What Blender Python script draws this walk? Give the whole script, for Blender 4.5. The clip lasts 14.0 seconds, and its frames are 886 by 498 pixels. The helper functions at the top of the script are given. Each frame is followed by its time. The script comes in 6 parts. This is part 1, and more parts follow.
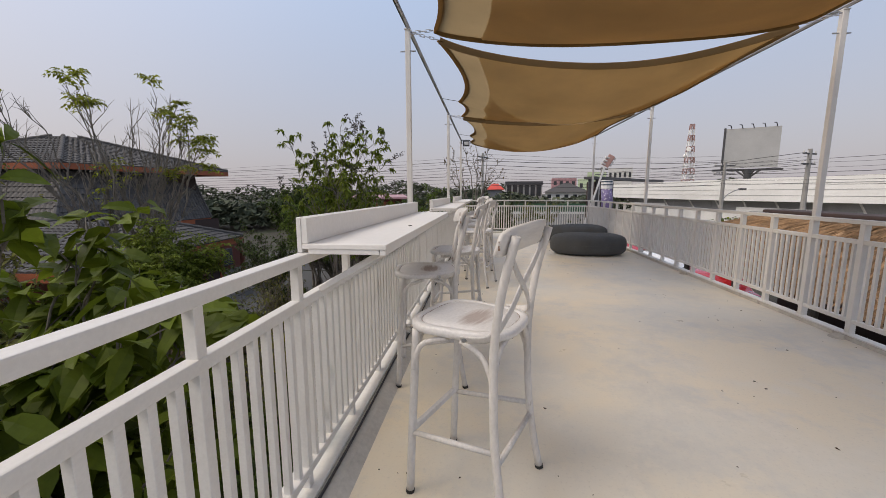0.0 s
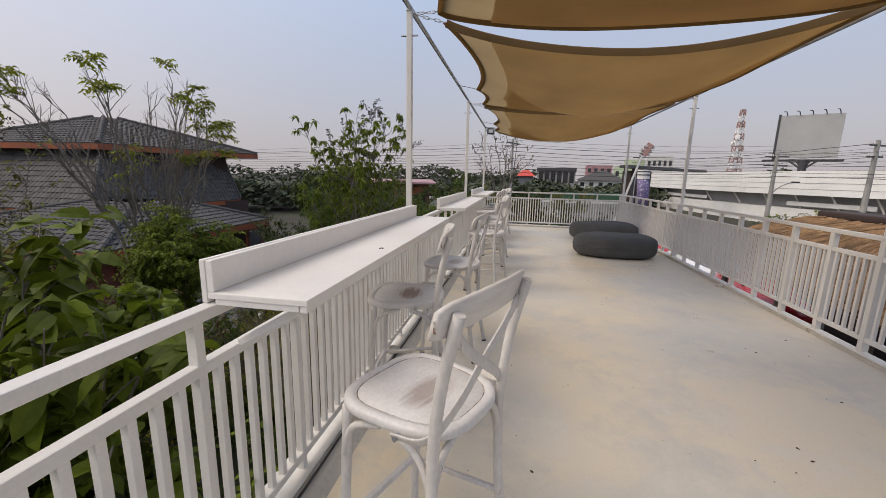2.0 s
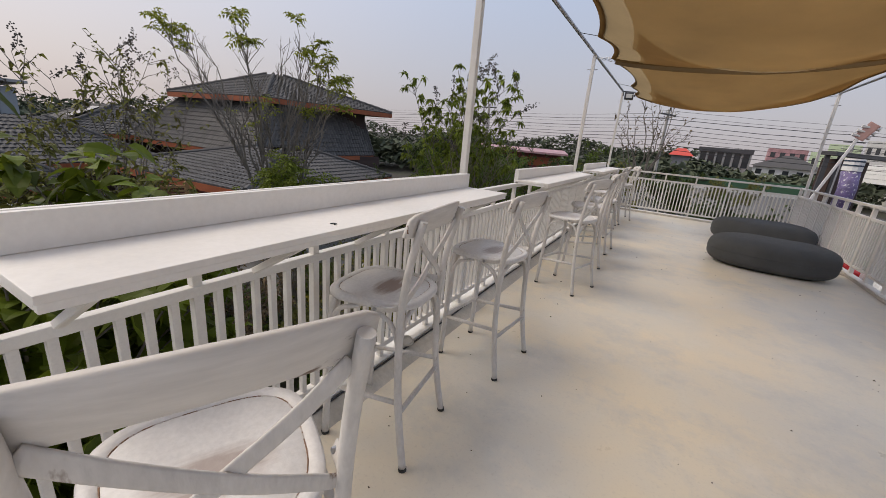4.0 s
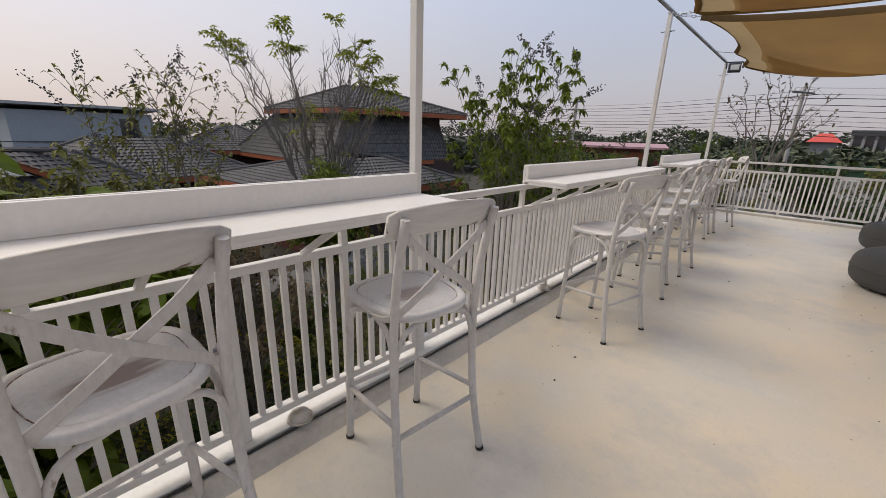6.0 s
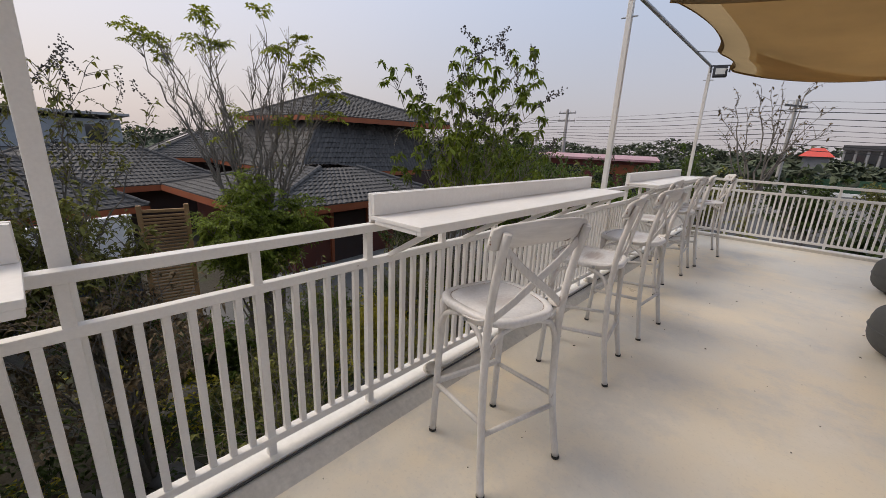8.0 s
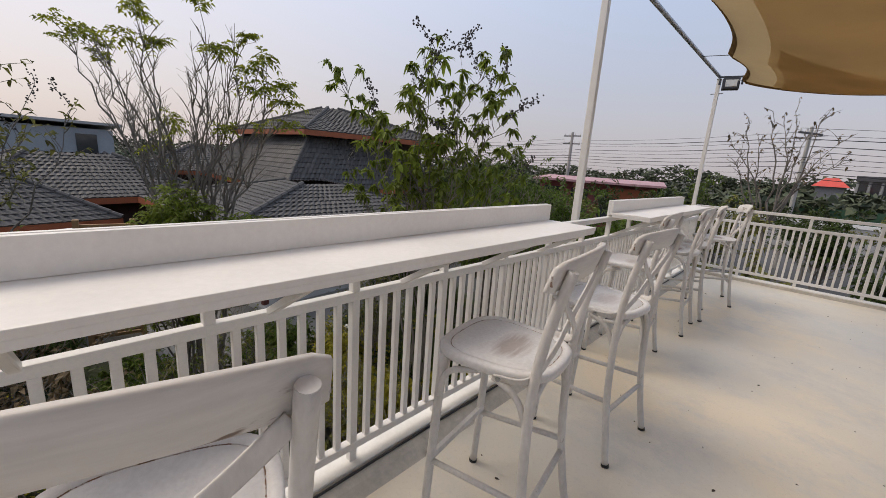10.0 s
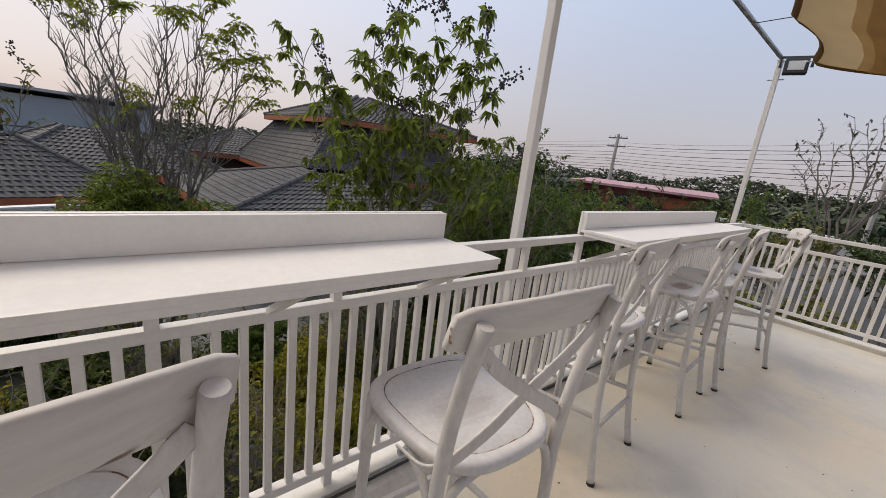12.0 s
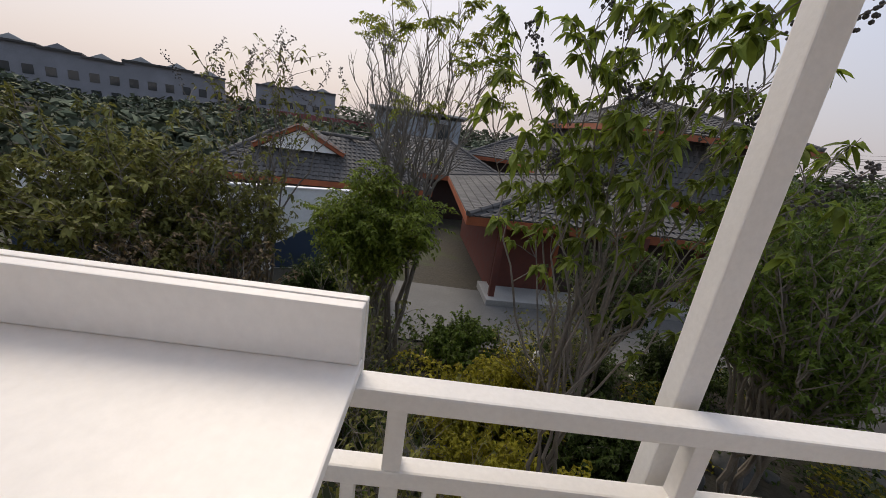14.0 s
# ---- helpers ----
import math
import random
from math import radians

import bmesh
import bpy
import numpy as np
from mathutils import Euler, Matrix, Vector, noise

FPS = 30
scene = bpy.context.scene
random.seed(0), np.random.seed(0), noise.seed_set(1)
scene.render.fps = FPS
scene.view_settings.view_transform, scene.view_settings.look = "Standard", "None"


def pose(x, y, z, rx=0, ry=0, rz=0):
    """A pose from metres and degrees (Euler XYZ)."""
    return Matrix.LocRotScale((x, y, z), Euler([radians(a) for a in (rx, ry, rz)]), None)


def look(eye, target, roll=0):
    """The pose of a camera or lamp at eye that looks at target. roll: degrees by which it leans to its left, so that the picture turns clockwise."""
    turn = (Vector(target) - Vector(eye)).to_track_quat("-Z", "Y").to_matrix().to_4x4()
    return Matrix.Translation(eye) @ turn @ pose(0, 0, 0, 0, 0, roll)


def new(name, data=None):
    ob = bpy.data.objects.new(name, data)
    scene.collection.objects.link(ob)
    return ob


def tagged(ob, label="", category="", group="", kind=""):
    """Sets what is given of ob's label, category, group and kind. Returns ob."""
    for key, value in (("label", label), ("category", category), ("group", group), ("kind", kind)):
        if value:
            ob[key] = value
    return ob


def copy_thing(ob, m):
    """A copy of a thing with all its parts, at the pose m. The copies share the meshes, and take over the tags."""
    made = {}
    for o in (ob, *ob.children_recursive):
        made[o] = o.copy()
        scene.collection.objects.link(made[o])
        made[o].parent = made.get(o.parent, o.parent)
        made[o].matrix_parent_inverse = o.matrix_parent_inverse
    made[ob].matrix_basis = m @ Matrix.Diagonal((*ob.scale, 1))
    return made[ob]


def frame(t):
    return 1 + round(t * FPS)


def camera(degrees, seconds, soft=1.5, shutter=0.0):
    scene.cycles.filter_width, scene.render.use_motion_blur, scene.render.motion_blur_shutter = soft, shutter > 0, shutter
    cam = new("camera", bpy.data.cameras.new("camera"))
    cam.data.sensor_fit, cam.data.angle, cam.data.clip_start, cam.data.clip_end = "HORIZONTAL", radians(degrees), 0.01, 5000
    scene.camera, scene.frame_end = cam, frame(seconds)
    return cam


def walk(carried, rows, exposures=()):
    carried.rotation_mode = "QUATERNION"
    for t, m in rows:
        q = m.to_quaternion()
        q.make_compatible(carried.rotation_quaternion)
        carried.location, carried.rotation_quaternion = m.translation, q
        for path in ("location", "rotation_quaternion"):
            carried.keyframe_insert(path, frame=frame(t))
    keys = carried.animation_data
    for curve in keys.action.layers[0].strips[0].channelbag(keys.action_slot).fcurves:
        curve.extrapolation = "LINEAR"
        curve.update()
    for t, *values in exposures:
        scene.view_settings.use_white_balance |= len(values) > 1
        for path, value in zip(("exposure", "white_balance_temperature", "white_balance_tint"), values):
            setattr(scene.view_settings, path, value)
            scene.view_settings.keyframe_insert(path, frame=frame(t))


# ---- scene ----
cam = camera(98.1, 14.0, soft=0.8)
PATH = [
    (0, (-0.001, -0.004, 1.241), (-0.218, 1.963, 0.95), -0.1),
    (0.5, (0.014, 0.028, 1.239), (-0.236, 1.99, 0.936), -0.3),
    (1, (0.055, 0.132, 1.225), (-0.231, 2.086, 0.907), -0.2),
    (1.5, (0.145, 0.294, 1.307), (-0.171, 2.239, 0.965), 0.4),
    (2, (0.21, 0.418, 1.41), (-0.149, 2.35, 1.038), 1.2),
    (2.5, (0.221, 0.599, 1.404), (-0.193, 2.514, 1.006), 1.7),
    (3, (0.272, 0.844, 1.412), (-0.284, 2.716, 0.976), 1.6),
    (3.5, (0.452, 1.042, 1.391), (-0.318, 2.819, 0.895), 2.8),
    (3.7, (0.52, 1.096, 1.402), (-0.316, 2.835, 0.876), 4.0),
    (6, (0.804, 2.44, 1.35), (-0.49, 3.852, 0.775), 1.8),
    (6.5, (0.787, 2.825, 1.353), (-0.513, 4.23, 0.774), 1.8),
    (7, (0.834, 3.205, 1.359), (-0.454, 4.624, 0.787), 1.9),
    (7.5, (0.799, 3.575, 1.359), (-0.485, 5.006, 0.808), 2.1),
    (8, (0.726, 3.877, 1.382), (-0.564, 5.31, 0.853), 2.5),
    (8.2, (0.713, 4.001, 1.369), (-0.589, 5.429, 0.857), 2.5),
    (10.3, (0.53, 5.289, 1.356), (-0.812, 6.707, 0.922), 4.3),
    (10.5, (0.53, 5.382, 1.347), (-0.818, 6.794, 0.909), 4.5),
    (11, (0.482, 5.689, 1.351), (-0.873, 7.089, 0.9), 4.7),
    (11.5, (0.479, 6.108, 1.349), (-0.886, 7.492, 0.878), 5.6),
    (12, (0.471, 6.428, 1.368), (-0.99, 7.712, 0.899), 6.9),
    (12.5, (0.366, 6.806, 1.374), (-1.187, 7.968, 0.887), 8.5),
    (13, (0.307, 7.171, 1.368), (-1.376, 8.111, 0.834), 9.5),
    (13.2, (0.251, 7.308, 1.388), (-1.499, 8.096, 0.826), 9.0),
    (13.5, (0.105, 7.437, 1.381), (-1.74, 7.959, 0.812), 8.8),
    (14, (-0.170, 7.525, 1.413), (-2.130, 7.588, 0.797), 8.1),
]
EXPOSURES = [(0.0, 0.17, 7550, 10), (6.0, 0.20, 7550, 10), (14.0, 0.26, 7550, 10)]
walk(cam, [(t, look(eye, target, roll)) for t, eye, target, roll in PATH], EXPOSURES)

# ---------------------------------------------------------------- light
world = bpy.data.worlds.new("sky")
scene.world = world
world.use_nodes = True
wn, wl = world.node_tree.nodes, world.node_tree.links
wn.clear()
SUN_ELEVATION, SUN_AZIMUTH = 50.0, 205.0      # azimuth: degrees counter-clockwise from +x
sky = wn.new("ShaderNodeTexSky")
sky.sky_type = "NISHITA"
sky.sun_disc = False
sky.sun_elevation = radians(SUN_ELEVATION)
sky.sun_rotation = radians(90.0 - SUN_AZIMUTH)
sky.air_density, sky.dust_density, sky.ozone_density = 1.3, 4.0, 2.0
haze = wn.new("ShaderNodeMix")
haze.data_type = "RGBA"
coord = wn.new("ShaderNodeTexCoord")
split = wn.new("ShaderNodeSeparateXYZ")
ramp = wn.new("ShaderNodeValToRGB")
ramp.color_ramp.elements[0].position, ramp.color_ramp.elements[0].color = 0.0, (5.75, 5.65, 6.6, 1)
ramp.color_ramp.elements[1].position, ramp.color_ramp.elements[1].color = 0.43, (5.1, 6.95, 10.9, 1)
wl.new(coord.outputs["Generated"], split.inputs[0])
wl.new(split.outputs["Z"], ramp.inputs[0])
haze.inputs["Factor"].default_value = 0.78
# the haze glows on the sun's side of the sky
toward = wn.new("ShaderNodeVectorMath")
toward.operation = "DOT_PRODUCT"
toward.inputs[1].default_value = (math.cos(radians(SUN_AZIMUTH)) * math.cos(radians(SUN_ELEVATION)), math.sin(radians(SUN_AZIMUTH)) * math.cos(radians(SUN_ELEVATION)), math.sin(radians(SUN_ELEVATION)))
wl.new(coord.outputs["Generated"], toward.inputs[0])
lobe = wn.new("ShaderNodeMapRange")
lobe.interpolation_type = "SMOOTHSTEP"
lobe.inputs["From Min"].default_value, lobe.inputs["From Max"].default_value = 0.05, 1.0
wl.new(toward.outputs["Value"], lobe.inputs["Value"])
aureole = wn.new("ShaderNodeMix")
aureole.data_type, aureole.blend_type = "RGBA", "ADD"
wl.new(lobe.outputs[0], aureole.inputs["Factor"])
aureole.inputs["B"].default_value = (3.4, 2.7, 2.2, 1)
wl.new(ramp.outputs[0], aureole.inputs["A"])
wl.new(sky.outputs[0], haze.inputs["A"])
wl.new(aureole.outputs["Result"], haze.inputs["B"])
bg = wn.new("ShaderNodeBackground")
bg.inputs["Strength"].default_value = 0.085
wl.new(haze.outputs["Result"], bg.inputs["Color"])
wo = wn.new("ShaderNodeOutputWorld")
wl.new(bg.outputs[0], wo.inputs[0])
sun_data = bpy.data.lights.new("sun", "SUN")
sun_data.energy, sun_data.angle, sun_data.color = 1.6, radians(34), (1.0, 0.93, 0.85)
sun = new("sun", sun_data)
_a, _e = radians(SUN_AZIMUTH), radians(SUN_ELEVATION)
sun.matrix_world = look((20 * math.cos(_a) * math.cos(_e), 20 * math.sin(_a) * math.cos(_e), 20 * math.sin(_e)), (0, 0, 0))

# ---------------------------------------------------------------- materials


def material(name, base, rough=0.6, var=0.12, scale=3.0, fine=60.0, bump=0.15, second=None, second_at=0.62,
             second_soft=0.06, second_scale=4.0, metallic=0.0, translucent=0.0, island=0.0, coat=0.0, stretch=(1, 1, 1), bump_dist=0.004, rough_var=0.12):
    """Procedural paint or stuff: two scales of variation, fine relief, and worn patches of a second colour."""
    m = bpy.data.materials.new(name)
    m.use_nodes = True
    n, l = m.node_tree.nodes, m.node_tree.links
    b = n["Principled BSDF"]
    tc, mp = n.new("ShaderNodeTexCoord"), n.new("ShaderNodeMapping")
    mp.inputs["Scale"].default_value = stretch
    l.new(tc.outputs["Object"], mp.inputs[0])

    def noisy(sc, detail=4.0, rough_=0.6):
        t = n.new("ShaderNodeTexNoise")
        t.inputs["Scale"].default_value, t.inputs["Detail"].default_value, t.inputs["Roughness"].default_value = sc, detail, rough_
        l.new(mp.outputs[0], t.inputs["Vector"])
        return t.outputs["Fac"]

    def mapped(src, lo, hi, a=0.3, z=0.7):
        r = n.new("ShaderNodeMapRange")
        for key, v in (("From Min", a), ("From Max", z), ("To Min", lo), ("To Max", hi)):
            r.inputs[key].default_value = v
        l.new(src, r.inputs["Value"])
        return r.outputs[0]

    def times(p, q):
        t = n.new("ShaderNodeMath")
        t.operation = "MULTIPLY"
        l.new(p, t.inputs[0])
        l.new(q, t.inputs[1])
        return t.outputs[0]

    big, small = noisy(scale), noisy(fine, 3.0)
    gain = times(mapped(big, 1 - var, 1 + var), mapped(small, 1 - var * 0.6, 1 + var * 0.6))
    if island:
        g = n.new("ShaderNodeNewGeometry")
        gain = times(gain, mapped(g.outputs["Random Per Island"], 1 - island, 1 + island, 0, 1))
    hsv = n.new("ShaderNodeHueSaturation")
    hsv.inputs["Color"].default_value = (*base, 1)
    l.new(gain, hsv.inputs["Value"])
    colour = hsv.outputs[0]
    if second:
        patch = mapped(noisy(second_scale, 6.0, 0.65), 0, 1, second_at, second_at + second_soft)
        mix = n.new("ShaderNodeMix")
        mix.data_type = "RGBA"
        l.new(patch, mix.inputs["Factor"])
        l.new(colour, mix.inputs["A"])
        mix.inputs["B"].default_value = (*second, 1)
        colour = mix.outputs["Result"]
    l.new(colour, b.inputs["Base Color"])
    l.new(mapped(big, max(rough - rough_var, 0.05), min(rough + rough_var, 1)), b.inputs["Roughness"])
    b.inputs["Metallic"].default_value = metallic
    b.inputs["Coat Weight"].default_value = coat
    if bump:
        bp = n.new("ShaderNodeBump")
        bp.inputs["Strength"].default_value, bp.inputs["Distance"].default_value = bump, bump_dist
        l.new(small, bp.inputs["Height"])
        l.new(bp.outputs[0], b.inputs["Normal"])
    if translucent:
        b.inputs["Specular IOR Level"].default_value = 0.22
        tr, sh = n.new("ShaderNodeBsdfTranslucent"), n.new("ShaderNodeMixShader")
        l.new(colour, tr.inputs["Color"])
        sh.inputs[0].default_value = translucent
        l.new(b.outputs[0], sh.inputs[1])
        l.new(tr.outputs[0], sh.inputs[2])
        l.new(sh.outputs[0], n["Material Output"].inputs["Surface"])
    return m


WHITE = material("white_steel_paint", (0.72, 0.70, 0.67), 0.42, 0.06, 2.0, 90, 0.10, (0.40, 0.37, 0.32), 0.70, 0.05, 9.0)
COUNTER = material("white_board_paint", (0.81, 0.785, 0.75), 0.40, 0.05, 1.5, 45, 0.08, (0.6, 0.57, 0.53), 0.70, 0.12, 3.0)
CHAIR = material("distressed_white_paint", (0.60, 0.575, 0.55), 0.48, 0.12, 5.0, 80, 0.25, (0.21, 0.14, 0.10), 0.645, 0.06, 11.0, stretch=(1, 1, 0.4))
CREST = material("distressed_crest_paint", (0.60, 0.575, 0.55), 0.48, 0.12, 5.0, 80, 0.25, (0.17, 0.12, 0.09), 0.63, 0.05, 16.0, stretch=(1, 0.12, 0.9))
RUBBER = material("black_rubber", (0.02, 0.02, 0.02), 0.7, 0.1)
KERB = material("weathered_kerb_paint", (0.50, 0.47, 0.42), 0.6, 0.15, 3.0, 40, 0.3, (0.26, 0.24, 0.21), 0.60, 0.12, 5.0)
KERB_TOP = material("white_ledge_paint", (0.74, 0.72, 0.68), 0.5, 0.08, 3.0, 40, 0.2, (0.40, 0.37, 0.32), 0.66, 0.10, 6.0)
GALV = material("galvanised_steel", (0.42, 0.43, 0.45), 0.4, 0.15, 8.0, 70, 0.1, metallic=0.8)
BLACK = material("black_plastic", (0.025, 0.025, 0.028), 0.45, 0.1)
GLASS_LENS = material("lamp_glass", (0.55, 0.54, 0.50), 0.12, 0.05, coat=0.6)
SAIL = material("khaki_shade_cloth", (0.335, 0.232, 0.118), 0.9, 0.12, 1.2, 220, 0.25, translucent=0.70, bump_dist=0.002)
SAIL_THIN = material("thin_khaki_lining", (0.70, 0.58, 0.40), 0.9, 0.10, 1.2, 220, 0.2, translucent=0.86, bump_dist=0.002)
POUF = material("charcoal_rope_fabric", (0.075, 0.078, 0.08), 0.9, 0.18, 4.0, 160, 0.8, bump_dist=0.006)
LEAF_YELLOW = material("yellow_green_leaves", (0.30, 0.27, 0.03), 0.55, 0.25, 1.0, 20, 0.1, translucent=0.45, island=0.45)
LEAF_MID = material("mid_green_leaves", (0.088, 0.132, 0.022), 0.55, 0.25, 1.0, 20, 0.1, translucent=0.45, island=0.5)
LEAF_BRIGHT = material("bright_leaves", (0.22, 0.245, 0.035), 0.5, 0.25, 1.0, 20, 0.1, translucent=0.5, island=0.45)
LEAF_YOUNG = material("young_tree_leaves", (0.145, 0.185, 0.028), 0.5, 0.25, 1.0, 20, 0.1, translucent=0.45, island=0.5)
LEAF_DARK = material("dark_leaves", (0.046, 0.070, 0.015), 0.55, 0.25, 1.0, 20, 0.1, translucent=0.3, island=0.5)
LEAF_BIG = material("broad_glossy_leaves", (0.115, 0.155, 0.016), 0.5, 0.2, 1.0, 20, 0.1, translucent=0.42, island=0.45)
LEAF_OLIVE = material("olive_hedge_leaves", (0.15, 0.15, 0.04), 0.6, 0.25, 1.0, 20, 0.1, translucent=0.3, island=0.5)
LEAF_DRY = material("dry_brown_leaves", (0.14, 0.10, 0.055), 0.7, 0.25, 1.0, 20, 0.1, translucent=0.2, island=0.5)
BERRY = material("dark_seed_pods", (0.05, 0.045, 0.04), 0.7, 0.2)
BARK = material("grey_bark", (0.155, 0.135, 0.115), 0.85, 0.25, 3.0, 40, 0.6)
ROOF = material("dark_grey_roof_tile", (0.075, 0.070, 0.067), 0.75, 0.15, 0.8, 30, 0.3, island=0.22)
FASCIA = material("orange_stained_fascia", (0.30, 0.08, 0.03), 0.6, 0.2, 2.0, 40, 0.2)
HOUSE_WALL = material("red_brown_house_wall", (0.13, 0.04, 0.028), 0.85, 0.2)
# Dark timber; also the colour of shaded openings and the hut's inside.
DARK_WALL = material("dark_timber_and_shade", (0.05, 0.03, 0.025), 0.8, 0.2)
GREY_WALL = material("pale_grey_render", (0.30, 0.33, 0.355), 0.8, 0.08, 0.6, 10, 0.1)
WHITE_WALL = material("white_render", (0.74, 0.74, 0.73), 0.8, 0.08, 0.5, 12, 0.1, (0.45, 0.44, 0.42), 0.66, 0.15, 1.0)
MURAL = material("dark_blue_mural_paint", (0.03, 0.05, 0.085), 0.7, 0.15)
EARTH = material("garden_earth", (0.045, 0.039, 0.028), 0.95, 0.3, 0.7, 12, 0.8, (0.045, 0.055, 0.02), 0.52, 0.1, 0.5, bump_dist=0.03)
PATH_STONE = material("grey_paving_stone", (0.11, 0.108, 0.103), 0.8, 0.18, 1.5, 30, 0.4, island=0.15)
CONCRETE = material("grey_concrete", (0.33, 0.32, 0.30), 0.8, 0.15, 1.0, 25, 0.3)
STATUE = material("pale_stone_statue", (0.60, 0.59, 0.57), 0.7, 0.1)
BAMBOO = material("brown_bamboo", (0.30, 0.17, 0.075), 0.7, 0.2, 3.0, 40, 0.4, island=0.3, stretch=(0.3, 1, 1))
THATCH = material("brown_thatch", (0.27, 0.165, 0.09), 0.9, 0.3, 2.0, 30, 1.0, island=0.4, stretch=(1, 1, 0.2))
METAL_ROOF = material("white_metal_cladding", (0.84, 0.84, 0.82), 0.45, 0.06, 0.3, 8, 0.1)
TOWN_GREY = material("hazy_grey_render", (0.20, 0.20, 0.215), 0.8, 0.15, 0.4, 8, 0.1)
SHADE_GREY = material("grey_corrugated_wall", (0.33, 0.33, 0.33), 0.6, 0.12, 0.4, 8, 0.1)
BOARD_GREY = material("blank_billboard_sheet", (0.46, 0.46, 0.45), 0.6, 0.08, 0.3, 5, 0.05)
STEEL_DARK = material("dark_steel_frame", (0.06, 0.06, 0.065), 0.5, 0.15)
# Tower red, greyed in the colour itself for distance haze.
TOWER_RED = material("hazed_tower_red", (0.40, 0.24, 0.215), 0.6, 0.1)
RED_ROOF = material("red_metal_roof", (0.60, 0.07, 0.045), 0.5, 0.12)
PINK_ROOF = material("faded_pink_roof", (0.45, 0.25, 0.26), 0.55, 0.25, 1.0, 10, 0.1)
DARK_RED = material("dark_red_wall", (0.20, 0.05, 0.05), 0.7, 0.2)
GREEN_WALL = material("pale_green_render", (0.50, 0.60, 0.40), 0.8, 0.08)
GREEN_NET = material("green_fence_sheet", (0.04, 0.11, 0.06), 0.7, 0.2)
PURPLE = material("purple_banner_print", (0.14, 0.11, 0.24), 0.6, 0.3, 5.0, 30, 0.1, (0.6, 0.6, 0.62), 0.58, 0.02, 6.0)
WINDOW_DARK = material("dark_window_glass", (0.03, 0.035, 0.04), 0.12, 0.1, coat=0.5)
ASPHALT = material("grey_asphalt", (0.075, 0.073, 0.07), 0.85, 0.18, 0.4, 40, 0.4)
FAR_GREEN = material("far_foliage", (0.072, 0.088, 0.052), 0.9, 0.3, 0.3, 3, 0.2, island=0.35)
CABLE = material("black_cable", (0.03, 0.03, 0.032), 0.6, 0.1)
CAR_RED = material("red_car_paint", (0.40, 0.02, 0.025), 0.25, 0.05, coat=0.8)
CAR_WHITE = material("white_car_paint", (0.7, 0.7, 0.7), 0.25, 0.05, coat=0.8)
BROWN_SPECK = material("dry_leaf_litter", (0.06, 0.04, 0.025), 0.9, 0.2)


def floor_material():
    """Cream floor paint with broad pale and grey scuffed patches and a patchy sheen."""
    m = bpy.data.materials.new("cream_floor_paint")
    m.use_nodes = True
    n, l = m.node_tree.nodes, m.node_tree.links
    b = n["Principled BSDF"]
    tc = n.new("ShaderNodeTexCoord")

    def noisy(sc, detail=5.0, rough=0.6):
        t = n.new("ShaderNodeTexNoise")
        t.inputs["Scale"].default_value, t.inputs["Detail"].default_value, t.inputs["Roughness"].default_value = sc, detail, rough
        l.new(tc.outputs["Object"], t.inputs["Vector"])
        return t.outputs["Fac"]

    def mix(fac, a, bcol):
        x = n.new("ShaderNodeMix")
        x.data_type = "RGBA"
        l.new(fac, x.inputs["Factor"])
        if isinstance(a, tuple):
            x.inputs["A"].default_value = (*a, 1)
        else:
            l.new(a, x.inputs["A"])
        x.inputs["B"].default_value = (*bcol, 1)
        return x.outputs["Result"]

    def ramped(src, a, z, lo=0.0, hi=1.0):
        r = n.new("ShaderNodeMapRange")
        for key, v in (("From Min", a), ("From Max", z), ("To Min", lo), ("To Max", hi)):
            r.inputs[key].default_value = v
        l.new(src, r.inputs["Value"])
        return r.outputs[0]
    broad, mid, fine = noisy(0.55, 4.0), noisy(2.2, 8.0, 0.68), noisy(60.0, 3.0)
    c = mix(ramped(broad, 0.40, 0.60), (0.78, 0.675, 0.51), (0.66, 0.635, 0.57))
    c = mix(ramped(noisy(1.3, 9.0, 0.72), 0.49, 0.62, 0, 0.65), c, (0.56, 0.545, 0.505))
    c = mix(ramped(mid, 0.54, 0.66, 0, 0.6), c, (0.78, 0.71, 0.60))
    c = mix(ramped(noisy(6.0, 9.0, 0.75), 0.62, 0.76, 0, 0.4), c, (0.47, 0.43, 0.37))
    c = mix(ramped(fine, 0.56, 0.74, 0, 0.28), c, (0.46, 0.42, 0.36))
    c = mix(ramped(noisy(14.0, 8.0, 0.78), 0.60, 0.72, 0, 0.35), c, (0.84, 0.79, 0.70))
    l.new(c, b.inputs["Base Color"])
    l.new(ramped(mid, 0.3, 0.7, 0.26, 0.50), b.inputs["Roughness"])
    bp = n.new("ShaderNodeBump")
    bp.inputs["Strength"].default_value, bp.inputs["Distance"].default_value = 0.12, 0.004
    l.new(mid, bp.inputs["Height"])
    l.new(bp.outputs[0], b.inputs["Normal"])
    return m


FLOOR = floor_material()

# ---------------------------------------------------------------- building helpers


def finish(name, bm, mat, parent=None, label="", smooth=False):
    me = bpy.data.meshes.new(name)
    bmesh.ops.recalc_face_normals(bm, faces=bm.faces)
    bm.to_mesh(me)
    bm.free()
    return from_mesh(me, name, mat, parent, label, smooth)


def from_mesh(me, name, mat, parent=None, label="", smooth=False):
    if mat is not None and not me.materials:
        me.materials.append(mat)
    if smooth:
        me.shade_smooth()
    ob = new(name, me)
    if parent is not None:
        ob.parent = parent
    if label:
        ob["label"] = label
    return ob


part = finish


